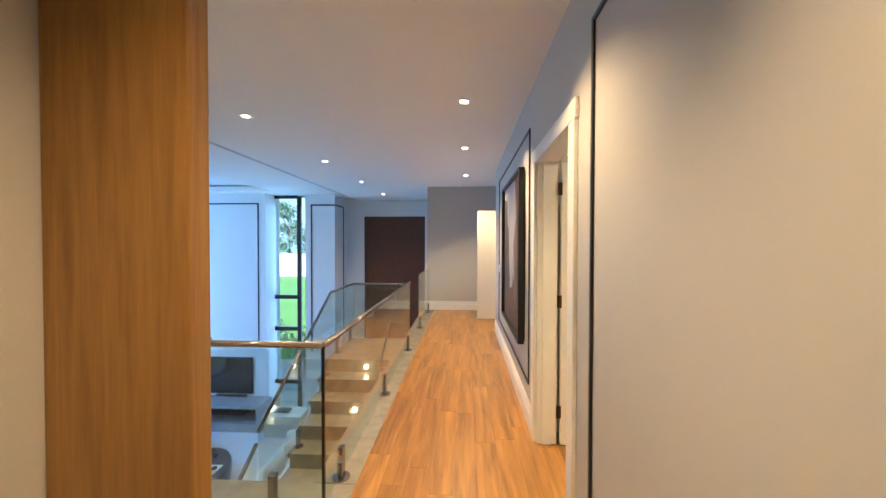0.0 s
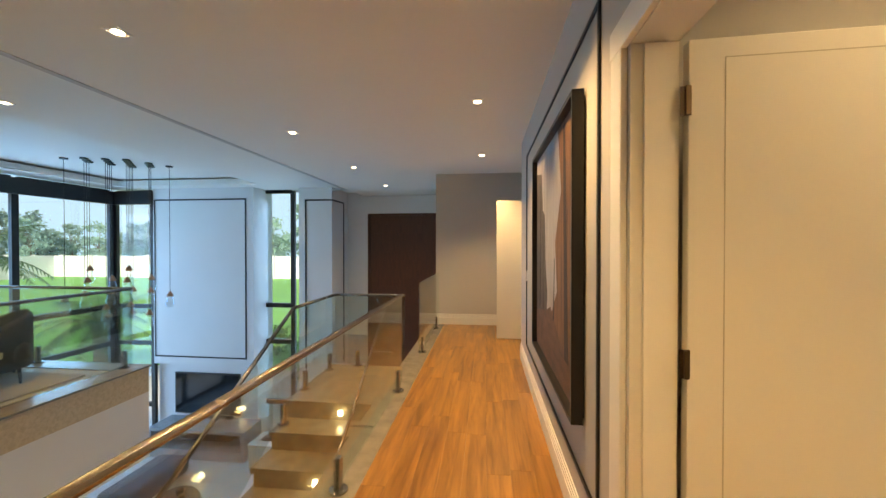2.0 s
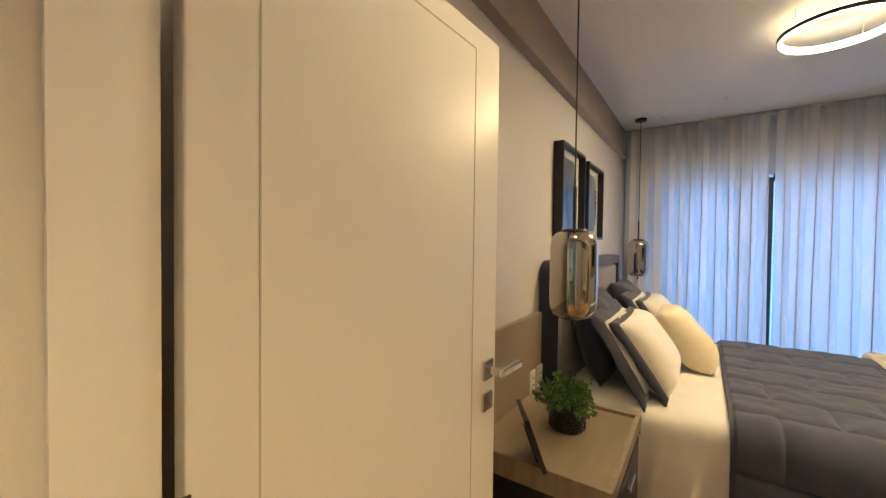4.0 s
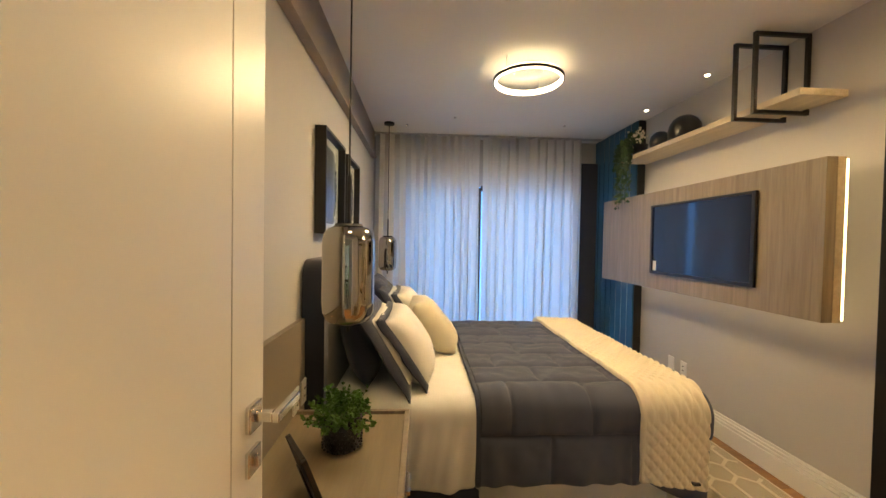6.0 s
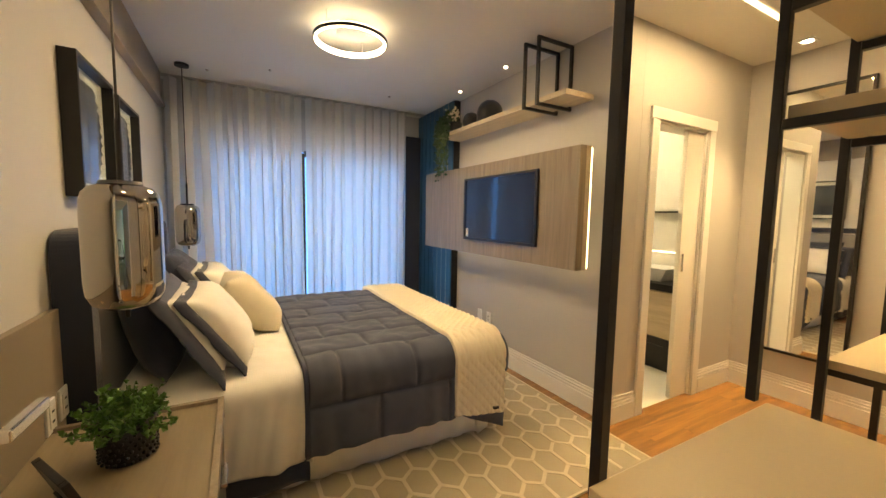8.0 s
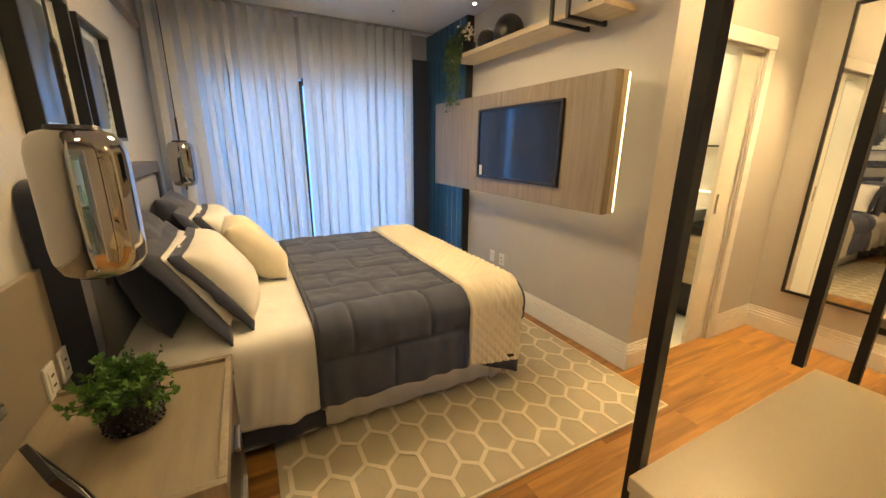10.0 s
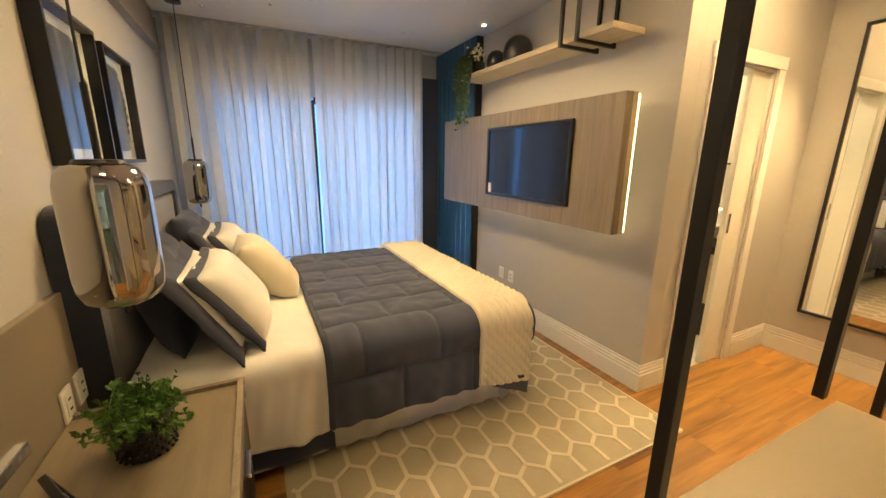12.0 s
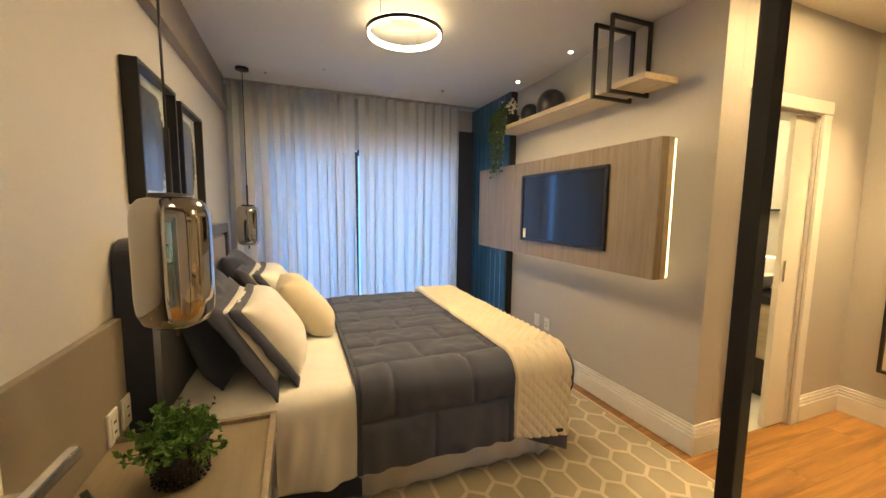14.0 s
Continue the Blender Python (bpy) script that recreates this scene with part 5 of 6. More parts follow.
lat = material("rug_lattice_pile", (0.62, 0.555, 0.42), 0.95, vary=0.12, scale=5, bump=0.5, fine=220, sheen=0.3)
part("lattice", lattice(RUG[0] + 0.03, RUG[1] + 0.03, RUG[2] - 0.03, RUG[3] - 0.03, 0.021, 0.0125), lat, rug, "pale hexagonal lattice lines")
part("border", boxes((RUG[0] - 0.006, RUG[1] - 0.006, 0.001, RUG[2] + 0.006, RUG[1] + 0.006, 0.0135), (RUG[0] - 0.006, RUG[1] + 0.006, 0.001, RUG[0] + 0.006, RUG[3], 0.0135), (RUG[2] - 0.006, RUG[1] + 0.006, 0.001, RUG[2] + 0.006, RUG[3], 0.0135)), lat, rug)


# ---- plants and small things in the bedroom ----
def leaf_quad(bm, base, direction, size, rnd, fold=0.25):
    d = Vector(direction).normalized()
    s = d.cross(Vector((rnd.uniform(-1, 1), rnd.uniform(-1, 1), rnd.uniform(-1, 1)))).normalized() * size * 0.42
    n = d.cross(s).normalized() * size * fold
    b = Vector(base)
    v = [bm.verts.new(b), bm.verts.new(b + d * size * 0.5 + s + n), bm.verts.new(b + d * size), bm.verts.new(b + d * size * 0.5 - s + n), bm.verts.new(b + d * size * 0.5 - n * 0.3)]
    bm.faces.new((v[0], v[1], v[4]))
    bm.faces.new((v[1], v[2], v[4]))
    bm.faces.new((v[2], v[3], v[4]))
    bm.faces.new((v[3], v[0], v[4]))


pp = thing("potted_plant", (2.21, 3.02, 0.646), "small leafy green plant in a studded black pot", "potted plant")
part("pot", lathe(bmesh.new(), 2.21, 3.02, 0.646, [(0.0, 0.0), (0.062, 0.0), (0.070, 0.02), (0.075, 0.07), (0.074, 0.125), (0.068, 0.128), (0.064, 0.11), (0.0, 0.105)], 40), M["ceramic_black"], pp, "black pot", smooth=True)
bm = bmesh.new()
for r in range(7):
    for k in range(22):
        a = 2 * math.pi * (k + 0.5 * (r % 2)) / 22
        z = 0.660 + r * 0.0165
        rr = 0.0735
        bmesh.ops.create_icosphere(bm, subdivisions=1, radius=0.006, matrix=Matrix.Translation((2.21 + rr * math.cos(a), 3.02 + rr * math.sin(a), z)))
part("stud_relief", bm, M["ceramic_black"], pp, smooth=True)
rnd = random.Random(11)
bm, st = bmesh.new(), bmesh.new()
for k in range(74):
    a, e = rnd.uniform(0, 2 * math.pi), rnd.uniform(0.05, 1.45)
    L = rnd.uniform(0.07, 0.125)
    d = Vector((math.cos(a) * math.cos(e), math.sin(a) * math.cos(e), math.sin(e)))
    b0 = Vector((2.21 + 0.03 * math.cos(a), 3.02 + 0.03 * math.sin(a), 0.750))
    tip = b0 + d * L
    tip.y = min(tip.y, 3.27)
    tube(st, [b0, tip], 0.0014, 4)
    for q in range(16):
        f = rnd.uniform(0.25, 1.05)
        ld = Vector((rnd.gauss(0, 1), rnd.gauss(0, 1), rnd.gauss(0.5, 0.8)))
        leaf_quad(bm, b0 + (tip - b0) * f, ld, rnd.uniform(0.016, 0.027), rnd)
part("foliage", bm, M["leaf_plant"], pp, "small bright green leaves")
part("stem_cluster", st, M["leaf_trail"], pp)

# photo frame on its easel
ph = thing("photo_frame", (0, 0, 0), "small black photo frame on an easel stand", "photo frame")
part("frame", boxes((-0.09, -0.008, 0, -0.072, 0.008, 0.20), (0.072, -0.008, 0, 0.09, 0.008, 0.20), (-0.072, -0.008, 0, 0.072, 0.008, 0.018), (-0.072, -0.008, 0.182, 0.072, 0.008, 0.20), bevel=0.002), M["black_trim"], ph)
part("photo", boxes((-0.072, -0.003, 0.018, 0.072, 0.003, 0.182)), M["paper"], ph)
part("back_board", boxes((-0.072, 0.0035, 0.018, 0.072, 0.0075, 0.182)), M["black_trim"], ph)
part("picture", boxes((-0.05, -0.0042, 0.05, 0.05, -0.0032, 0.15)), M["ink"], ph)
part("easel_leg", boxes((-0.015, 0.009, 0.0, 0.015, 0.015, 0.14)), M["black_trim"], ph)
ph.matrix_basis = pose(1.90, 3.03, 0.647, -20, 0, 33)


def wall_plate(name, m, label, sockets):
    t = thing(name, (0, 0, 0), label, "wall plate", "electrical wall plates")
    part("plate", boxes((-0.037, 0.0, -0.058, 0.037, 0.009, 0.058), bevel=0.003), M["plastic_white"], t)
    if sockets:
        part("insert", boxes((-0.022, 0.009, -0.04, 0.022, 0.0125, 0.04), bevel=0.002), M["plastic_white"], t)
        for z in (-0.018, 0.018):
            part("hole", boxes((-0.010, 0.0126, z - 0.004, 0.010, 0.0130, z + 0.004)), M["black_trim"], t)
    t.matrix_basis = m
    return t


wall_plate("light_switch", pose(3.987, 0.4502, 0.395), "blank white wall plate above the skirting", False)
wall_plate("power_outlet", pose(3.824, 0.4502, 0.395), "white power outlet plate above the skirting", True)
wall_plate("power_outlet", pose(2.485, 3.2918, 0.708, 0, 0, 180), "white power outlet plate on the taupe panel", True)
wall_plate("power_outlet", pose(2.595, 3.2918, 0.708, 0, 0, 180), "white power outlet plate on the taupe panel", True)
wall_plate("light_switch", pose(0.5995, 6.10, 1.10, 0, 0, 90), "white light switch plate on the corridor wall", False)

# shelf ornaments
def ornament(x, r, h, label):
    t = single("ornament_vase", lathe(bmesh.new(), x, 0.60, 2.307, [(0.0, 0.0), (r * 0.75, 0.0), (r * 0.98, h * 0.25), (r, h * 0.5), (r * 0.86, h * 0.78), (r * 0.55, h * 0.95), (r * 0.25, h), (0.0, h)], 32), M["ceramic_black"], label, "vase", "shelf ornaments", smooth=True)
    return t


single("dome_ornament", lathe(bmesh.new(), 3.70, 0.60, 2.307, [(0.0, 0.0), (0.118, 0.0), (0.122, 0.008), (0.122, 0.08), (0.113, 0.125), (0.09, 0.165), (0.055, 0.192), (0.02, 0.203), (0.0, 0.204)], 32), M["ceramic_black"], "matt black ceramic dome ornament on the shelf", "ornament", "shelf ornaments", smooth=True)
ornament(4.02, 0.085, 0.16, "round dark ceramic vase")
tp = thing("trailing_plant", (4.30, 0.62, 2.307), "trailing green plant hanging from the shelf end", "potted plant")
part("pot", lathe(bmesh.new(), 4.30, 0.62, 2.307, [(0.0, 0.0), (0.06, 0.0), (0.075, 0.11), (0.06, 0.115), (0.0, 0.10)], 24), M["ceramic_black"], tp, smooth=True)
rnd = random.Random(5)
bm, st = bmesh.new(), bmesh.new()
for k in range(34):
    x, y = 4.30 + rnd.uniform(-0.10, 0.14), 0.66 + rnd.uniform(-0.04, 0.10)
    L = rnd.choice((0.08, 0.15, 0.25, 0.42, 0.55)) * rnd.uniform(0.8, 1.15)
    pts = [(4.30, 0.62, 2.43), ((4.30 + x) / 2, (0.62 + y) / 2, 2.50 + rnd.uniform(-0.03, 0.05)), (x, max(y, 0.76), 2.42), (x + 0.01, max(y, 0.77), 2.42 - L * 0.5), (x + rnd.uniform(-0.02, 0.03), max(y, 0.77), 2.42 - L)]
    tube(st, pts, 0.0016, 4)
    for q in range(26):
        f = rnd.uniform(0, 3.999)
        a, b = Vector(pts[int(f)]), Vector(pts[int(f) + 1])
        leaf_quad(bm, a + (b - a) * (f % 1), (rnd.gauss(0, 1), rnd.gauss(0.3, 1), rnd.gauss(-0.3, 0.7)), rnd.uniform(0.025, 0.05), rnd)
part("foliage", bm, M["leaf_trail"], tp, "hanging dark green leaves")
bm = bmesh.new()
for k in range(60):
    leaf_quad(bm, (4.18 + rnd.gauss(0, 0.04), 0.70 + rnd.gauss(0, 0.03), 2.46 + rnd.gauss(0, 0.035)), (rnd.gauss(0, 1), rnd.gauss(0.3, 1), rnd.gauss(0.2, 0.8)), rnd.uniform(0.02, 0.035), rnd)
part("pale_leaves", bm, M["cream_cloth"], tp, "cream variegated leaves")
part("vines", st, M["leaf_trail"], tp)
for sx, sy in ((3.45, 0.62), (4.21, 0.62)):
    single("mini_downlight", lathe(bmesh.new(), sx, sy, CEIL, [(0.0, -0.006), (0.014, -0.006), (0.018, -0.001), (0.0, -0.001)], 14), M["spot_glow"], "tiny round recessed shelf spotlight, lit", "downlight", "shelf spotlights")
for sx, sy in ((4.9, 2.9), (4.75, 1.2), (4.6, 2.4)):
    single("sprinkler_head", lathe(bmesh.new(), sx, sy, CEIL, [(0.0, -0.012), (0.012, -0.012), (0.014, -0.001), (0.0, -0.001)], 12), M["chrome"], "small round ceiling fitting", "ceiling fitting", "ceiling fittings")

# ---- bathroom ----
vn = thing("bathroom_vanity", (3.1, -0.9, 0), "pale oak vanity with black worktop and drawer", "vanity")
part("cabinet_door", boxes((2.62, -0.74, 0.34, 3.9, -0.72, 0.76), bevel=0.002), M["oak_pale"], vn)
part("body", boxes((2.62, -1.100, 0.12, 3.9, -0.742, 0.775)), M["oak_pale"], vn)
dr = part("drawer", boxes((2.62, -0.74, 0.12, 3.9, -0.72, 0.33), bevel=0.002), M["black_metal"], vn)
part("handle", boxes((2.72, -0.72, 0.24, 2.86, -0.705, 0.262)), M["black_trim"], dr)
part("worktop", boxes((2.60, -1.108, 0.776, 3.92, -0.70, 0.84), bevel=0.003), M["ceramic_black"], vn)
part("plinth", boxes((2.66, -1.100, 0.003, 3.86, -0.80, 0.119)), M["black_metal"], vn)
bs = bmesh.new()
rows = []
for f, z in ((0.62, 0.0), (1.0, 0.13), (0.95, 0.13), (0.58, 0.02)):
    rows.append([bs.verts.new((2.98 + sx * 0.22 * f, -0.93 + sy * 0.17 * f, 0.841 + z)) for sx, sy in ((-1, -1), (1, -1), (1, 1), (-1, 1))])
for a, b in zip(rows, rows[1:]):
    for k in range(4):
        bs.faces.new((a[k], a[(k + 1) % 4], b[(k + 1) % 4], b[k]))
bs.faces.new(rows[0][::-1]), bs.faces.new(rows[-1])
single("wash_basin", bs, M["ceramic_white"], "white tapered vessel basin on the worktop", "basin")
dp = thing("soap_dispenser", (2.74, -1.02, 0.841), "black soap dispenser beside the basin", "soap dispenser")
part("bottle", lathe(bmesh.new(), 2.74, -1.02, 0.841, [(0.0, 0.0), (0.03, 0.0), (0.03, 0.14), (0.012, 0.15), (0.012, 0.17), (0.0, 0.17)], 20), M["ceramic_black"], dp)
part("pump", boxes((2.73, -1.03, 1.011, 2.75, -0.98, 1.026), bevel=0.002), M["ceramic_black"], dp)
single("bath_shelf", boxes((2.62, -1.108, 1.50, 3.9, -1.06, 1.515)), M["black_metal"], "slim black bathroom wall shelf", "shelf")
single("led_mirror_strip", boxes((2.62, -1.108, 1.10, 3.9, -1.102, 1.112)), M["led"], "glowing LED line under the bathroom mirror", "LED strip")

# ---- mezzanine lounge ----
single("lounge_rug", boxes((-6.3, 3.4, -0.011, -4.25, 5.55, 0.006), bevel=0.003), material("lounge_rug_pile", (0.42, 0.34, 0.25), 0.95, vary=0.1, bump=0.4, fine=200), "plain sand-coloured lounge rug", "rug")


def armchair(m):
    t = thing("lounge_armchair", (0, 0, 0), "dark grey upholstered lounge armchair", "armchair", "lounge armchairs")
    part("seat", boxes((-0.36, -0.34, 0.16, 0.36, 0.34, 0.42), bevel=0.06), M["sofa_dark"], t, smooth=True)
    bm = bmesh.new()
    rows = []
    for k in range(25):
        a = math.pi * (0.0 + k / 24)
        c, s = math.cos(a), math.sin(a)
        h = 0.55 + 0.18 * s
        rows.append([bm.verts.new((0.44 * c * f, 0.40 * s * f - 0.02, z)) for f, z in ((0.84, 0.16), (0.84, h - 0.04), (0.92, h), (1.0, h - 0.05), (1.0, 0.16))])
    for a, b in zip(rows, rows[1:]):
        for k in range(4):
            bm.faces.new((a[k], b[k], b[k + 1], a[k + 1]))
        bm.faces.new((a[4], b[4], b[0], a[0]))
    bm.faces.new(rows[0]), bm.faces.new(rows[-1][::-1])
    part("backrest", bm, M["sofa_dark"], t, smooth=True)
    for x in (-0.28, 0.28):
        for y in (-0.26, 0.26):
            part("leg", tube(bmesh.new(), [(x, y, 0.0), (x * 0.95, y * 0.95, 0.17)], [0.012, 0.018], 10), M["black_metal"], t)
    t.matrix_basis = m
    return t


ac = armchair(pose(-5.0, 5.15, 0.006, 0, 0, -30))
copy_thing(ac, pose(-5.7, 4.45, 0.006, 0, 0, 50))
tb = thing("side_table", (-4.35, 4.55, 0), "low pale oak side table with crossed legs", "side table")
part("top", boxes((-4.75, 4.25, 0.42, -4.12, 4.75, 0.45), bevel=0.004), M["oak_pale"], tb)
part("tray_rim", boxes((-4.75, 4.25, 0.451, -4.12, 4.265, 0.475), (-4.75, 4.735, 0.451, -4.12, 4.75, 0.475), (-4.75, 4.266, 0.451, -4.735, 4.734, 0.475), (-4.135, 4.266, 0.451, -4.12, 4.734, 0.475)), M["oak_pale"], tb)
for y in (4.30, 4.70):
    part("leg", tube(bmesh.new(), [(-4.72, y, 0.0), (-4.15, y, 0.42)], 0.016, 8), M["oak_pale"], tb)
    part("leg", tube(bmesh.new(), [(-4.15, y, 0.0), (-4.72, y, 0.42)], 0.016, 8), M["oak_pale"], tb)
lp2 = thing("potted_plant", (-4.42, 4.55, 0.451), "small green plant in a dark pot", "potted plant")
part("pot", lathe(bmesh.new(), -4.42, 4.55, 0.451, [(0.0, 0.0), (0.05, 0.0), (0.06, 0.10), (0.0, 0.10)], 20), M["ceramic_black"], lp2, smooth=True)
bm = bmesh.new()
for k in range(160):
    leaf_quad(bm, (-4.42 + rnd.gauss(0, 0.04), 4.55 + rnd.gauss(0, 0.04), 0.56 + rnd.random() * 0.09), (rnd.gauss(0, 1), rnd.gauss(0, 1), rnd.gauss(0.6, 0.6)), rnd.uniform(0.03, 0.06), rnd)
part("foliage", bm, M["leaf_plant"], lp2)

# ---- living room below ----
lt = thing("television", (-6.55, 10.28, -2.6), "large black flat-screen television, switched off", "television")
part("screen", boxes((-7.37, 10.255, -2.63, -5.73, 10.262, -1.69)), M["black_glass"], lt)
part("body", boxes((-7.40, 10.262, -2.66, -5.70, 10.298, -1.66), bevel=0.004), M["black_trim"], lt)
part("soundbar", boxes((-6.7, 10.18, -2.72, -5.85, 10.26, -2.665), bevel=0.008), M["black_trim"], lt)
tc = thing("tv_cabinet", (-6.35, 9.95, LOW), "low grey marble television cabinet with an open niche", "cabinet")
part("top", boxes((-7.52, 9.62, -2.80, -5.18, 10.298, -2.73), bevel=0.003), M["marble"], tc)
part("bottom", boxes((-7.52, 9.62, LOW, -5.18, 10.298, -3.18), bevel=0.003), M["marble"], tc)
part("side", boxes((-7.52, 9.62, -3.179, -7.44, 10.298, -2.801)), M["marble"], tc)
part("side", boxes((-5.26, 9.62, -3.179, -5.18, 10.298, -2.801)), M["marble"], tc)
part("back", boxes((-7.44, 10.2, -3.179, -5.26, 10.298, -2.801)), M["black_metal"], tc)
part("niche_shelf", boxes((-6.8, 9.75, -3.02, -5.6, 10.0, -2.99)), M["black_metal"], tc)


def cushion_block(name, x0, y0, z0, x1, y1, z1, mat, label, parts):
    t = thing(name, ((x0 + x1) / 2, (y0 + y1) / 2, z0), label, "sofa")
    for nm, b, bev in parts:
        part(nm, boxes(b, bevel=bev), mat, t, smooth=True)
    return t


cushion_block("sofa", -6.9, 6.0, LOW, -6.1, 9.3, LOW + 0.7, M["sofa_grey"], "long grey upholstered daybed sofa", [
    ("seat", (-6.75, 7.75, LOW + 0.06, -6.05, 9.15, LOW + 0.42), 0.10), ("seat", (-6.95, 5.9, LOW + 0.06, -6.15, 7.74, LOW + 0.42), 0.10), ("backrest", (-7.15, 6.0, LOW + 0.06, -6.96, 7.7, LOW + 0.75), 0.08)])
cushion_block("sofa", -3.9, 6.4, LOW, -2.9, 8.6, LOW + 0.8, M["sofa_white"], "white upholstered sofa near the stairs", [
    ("seat", (-3.95, 6.5, LOW + 0.08, -3.2, 8.5, LOW + 0.44), 0.08), ("backrest", (-3.2, 6.5, LOW + 0.08, -2.92, 8.5, LOW + 0.82), 0.10), ("armrest", (-3.95, 8.5, LOW + 0.08, -2.92, 8.72, LOW + 0.62), 0.08), ("armrest", (-3.95, 6.28, LOW + 0.08, -2.92, 6.5, LOW + 0.62), 0.08),
    ("cushion", (-3.55, 7.6, LOW + 0.45, -3.3, 8.1, LOW + 0.85), 0.07), ("cushion", (-3.55, 6.8, LOW + 0.45, -3.3, 7.3, LOW + 0.85), 0.07)])
ct = thing("coffee_table", (-5.15, 7.6, LOW), "oval grey-brown coffee table", "coffee table")
bm = bmesh.new()
rows = []
for f, z in ((0.90, 0.0), (0.97, 0.04), (1.0, 0.16), (1.0, 0.33), (0.97, 0.37), (0.93, 0.37)):
    row = []
    for k in range(48):
        a = 2 * math.pi * k / 48
        u, v = 0.46 * f * math.cos(a), 0.72 * f * math.sin(a)
        row.append(bm.verts.new((-5.15 + u * 0.88 - v * 0.47, 7.6 + u * 0.47 + v * 0.88, LOW + z)))
    rows.append(row)
for a, b in zip(rows, rows[1:]):
    for k in range(48):
        bm.faces.new((a[k], a[(k + 1) % 48], b[(k + 1) % 48], b[k]))
bm.faces.new(rows[0][::-1]), bm.faces.new(rows[-1])
part("body", bm, M["table_brown"], ct, smooth=False)
cv = thing("potted_plant", (-5.25, 7.35, LOW + 0.37), "dusty green succulent in a stone pot", "potted plant")
part("pot", lathe(bmesh.new(), -5.25, 7.35, LOW + 0.37, [(0.0, 0.0), (0.08, 0.0), (0.12, 0.10), (0.09, 0.18), (0.0, 0.17)], 20), M["marble"], cv, smooth=True)
bm = bmesh.new()
for k in range(90):
    leaf_quad(bm, (-5.25 + rnd.gauss(0, 0.05), 7.35 + rnd.gauss(0, 0.05), LOW + 0.55 + rnd.random() * 0.06), (rnd.gauss(0, 1), rnd.gauss(0, 1), rnd.gauss(0.8, 0.5)), rnd.uniform(0.05, 0.09), rnd)
part("foliage", bm, M["leaf_trail"], cv)
ty = thing("tray", (-5.0, 7.5, LOW + 0.37), "white tray holding brown beads", "tray")
part("base", boxes((-5.14, 7.33, LOW + 0.371, -4.80, 7.62, LOW + 0.385), bevel=0.003), M["ceramic_white"], ty)
for k in range(9):
    part("bead", lathe(bmesh.new(), -5.05 + 0.025 * k, 7.42 + 0.04 * math.sin(k), LOW + 0.386, [(0.0, 0.0), (0.03, 0.012), (0.035, 0.035), (0.022, 0.06), (0.0, 0.066)], 12), M["brown_door"], ty, smooth=True)
single("candle_holder", lathe(bmesh.new(), -5.28, 8.0, LOW + 0.37, [(0.0, 0.0), (0.06, 0.0), (0.075, 0.07), (0.05, 0.12), (0.0, 0.10)], 20), M["ceramic_black"], "round black candle holder on the coffee table", "candle holder", smooth=True)
single("candle_holder", lathe(bmesh.new(), -5.16, 7.9, LOW + 0.37, [(0.0, 0.0), (0.045, 0.0), (0.055, 0.05), (0.04, 0.08), (0.0, 0.07)], 20), M["ceramic_black"], "small black candle holder on the coffee table", "candle holder", smooth=True)
sb = thing("slatted_bench", (-4.5, 9.7, LOW), "white slatted bench box under the slit window", "bench")
part("top", boxes((-4.95, 9.4, LOW + 0.50, -4.0, 10.0, LOW + 0.54), bevel=0.004), M["lacquer"], sb)
part("body", boxes((-4.93, 9.44, LOW, -4.02, 9.98, LOW + 0.499)), M["lacquer"], sb)
for k in range(16):
    part("slat", boxes((-4.93 + k * 0.057, 9.415, LOW + 0.02, -4.93 + k * 0.057 + 0.03, 9.439, LOW + 0.48)), M["lacquer"], sb)
single("book_stack", boxes((-4.75, 9.6, LOW + 0.541, -4.4, 9.85, LOW + 0.57), (-4.7, 9.62, LOW + 0.571, -4.45, 9.82, LOW + 0.60)), M["black_trim"], "short stack of dark books on the bench", "books")

# cluster of glass pendants in the double-height space
rnd = random.Random(21)
A, B = Vector((-7.17, 7.67, 0)), Vector((-5.91, 8.50, 0))
deep = Vector((-0.62, 0.78, 0))
gl = None
for col, count in enumerate((1, 3, 4, 5, 3, 1)):
    for k in range(count):
        p = A + (B - A) * (col / 5) + deep * (0.17 * (k - (count - 1) / 2))
        low = 0.42 + (0.55, 0.12, -0.12, 0.35, -0.28)[(k * 2 + col) % 5] if count > 1 else 0.45
        t = thing("cluster_pendant", (p.x, p.y, 2.95), "small clear glass pendant on a long black wire", "pendant lamp", "cluster of living room pendants")
        top = LCEIL + 0.189
        part("canopy", lathe(bmesh.new(), p.x, p.y, top, [(0.0, 0.0), (0.06, 0.0), (0.06, -0.025), (0.0, -0.03)], 16), M["black_metal"], t)
        part("wire", tube(bmesh.new(), [(p.x, p.y, top - 0.02), (p.x, p.y, low + 0.08)], 0.0045, 5), M["black_metal"], t)
        part("cap", lathe(bmesh.new(), p.x, p.y, low, [(0.0, 0.10), (0.012, 0.10), (0.055, 0.02), (0.055, 0.0), (0.0, 0.0)], 14), M["copper"], t, "coppery conical cap")
        part("globe", lathe(bmesh.new(), p.x, p.y, low, [(0.035, 0.0), (0.05, -0.06), (0.075, -0.14), (0.06, -0.20), (0.0, -0.22)], 16), M["globe"], t, "clear glass drop", smooth=True)

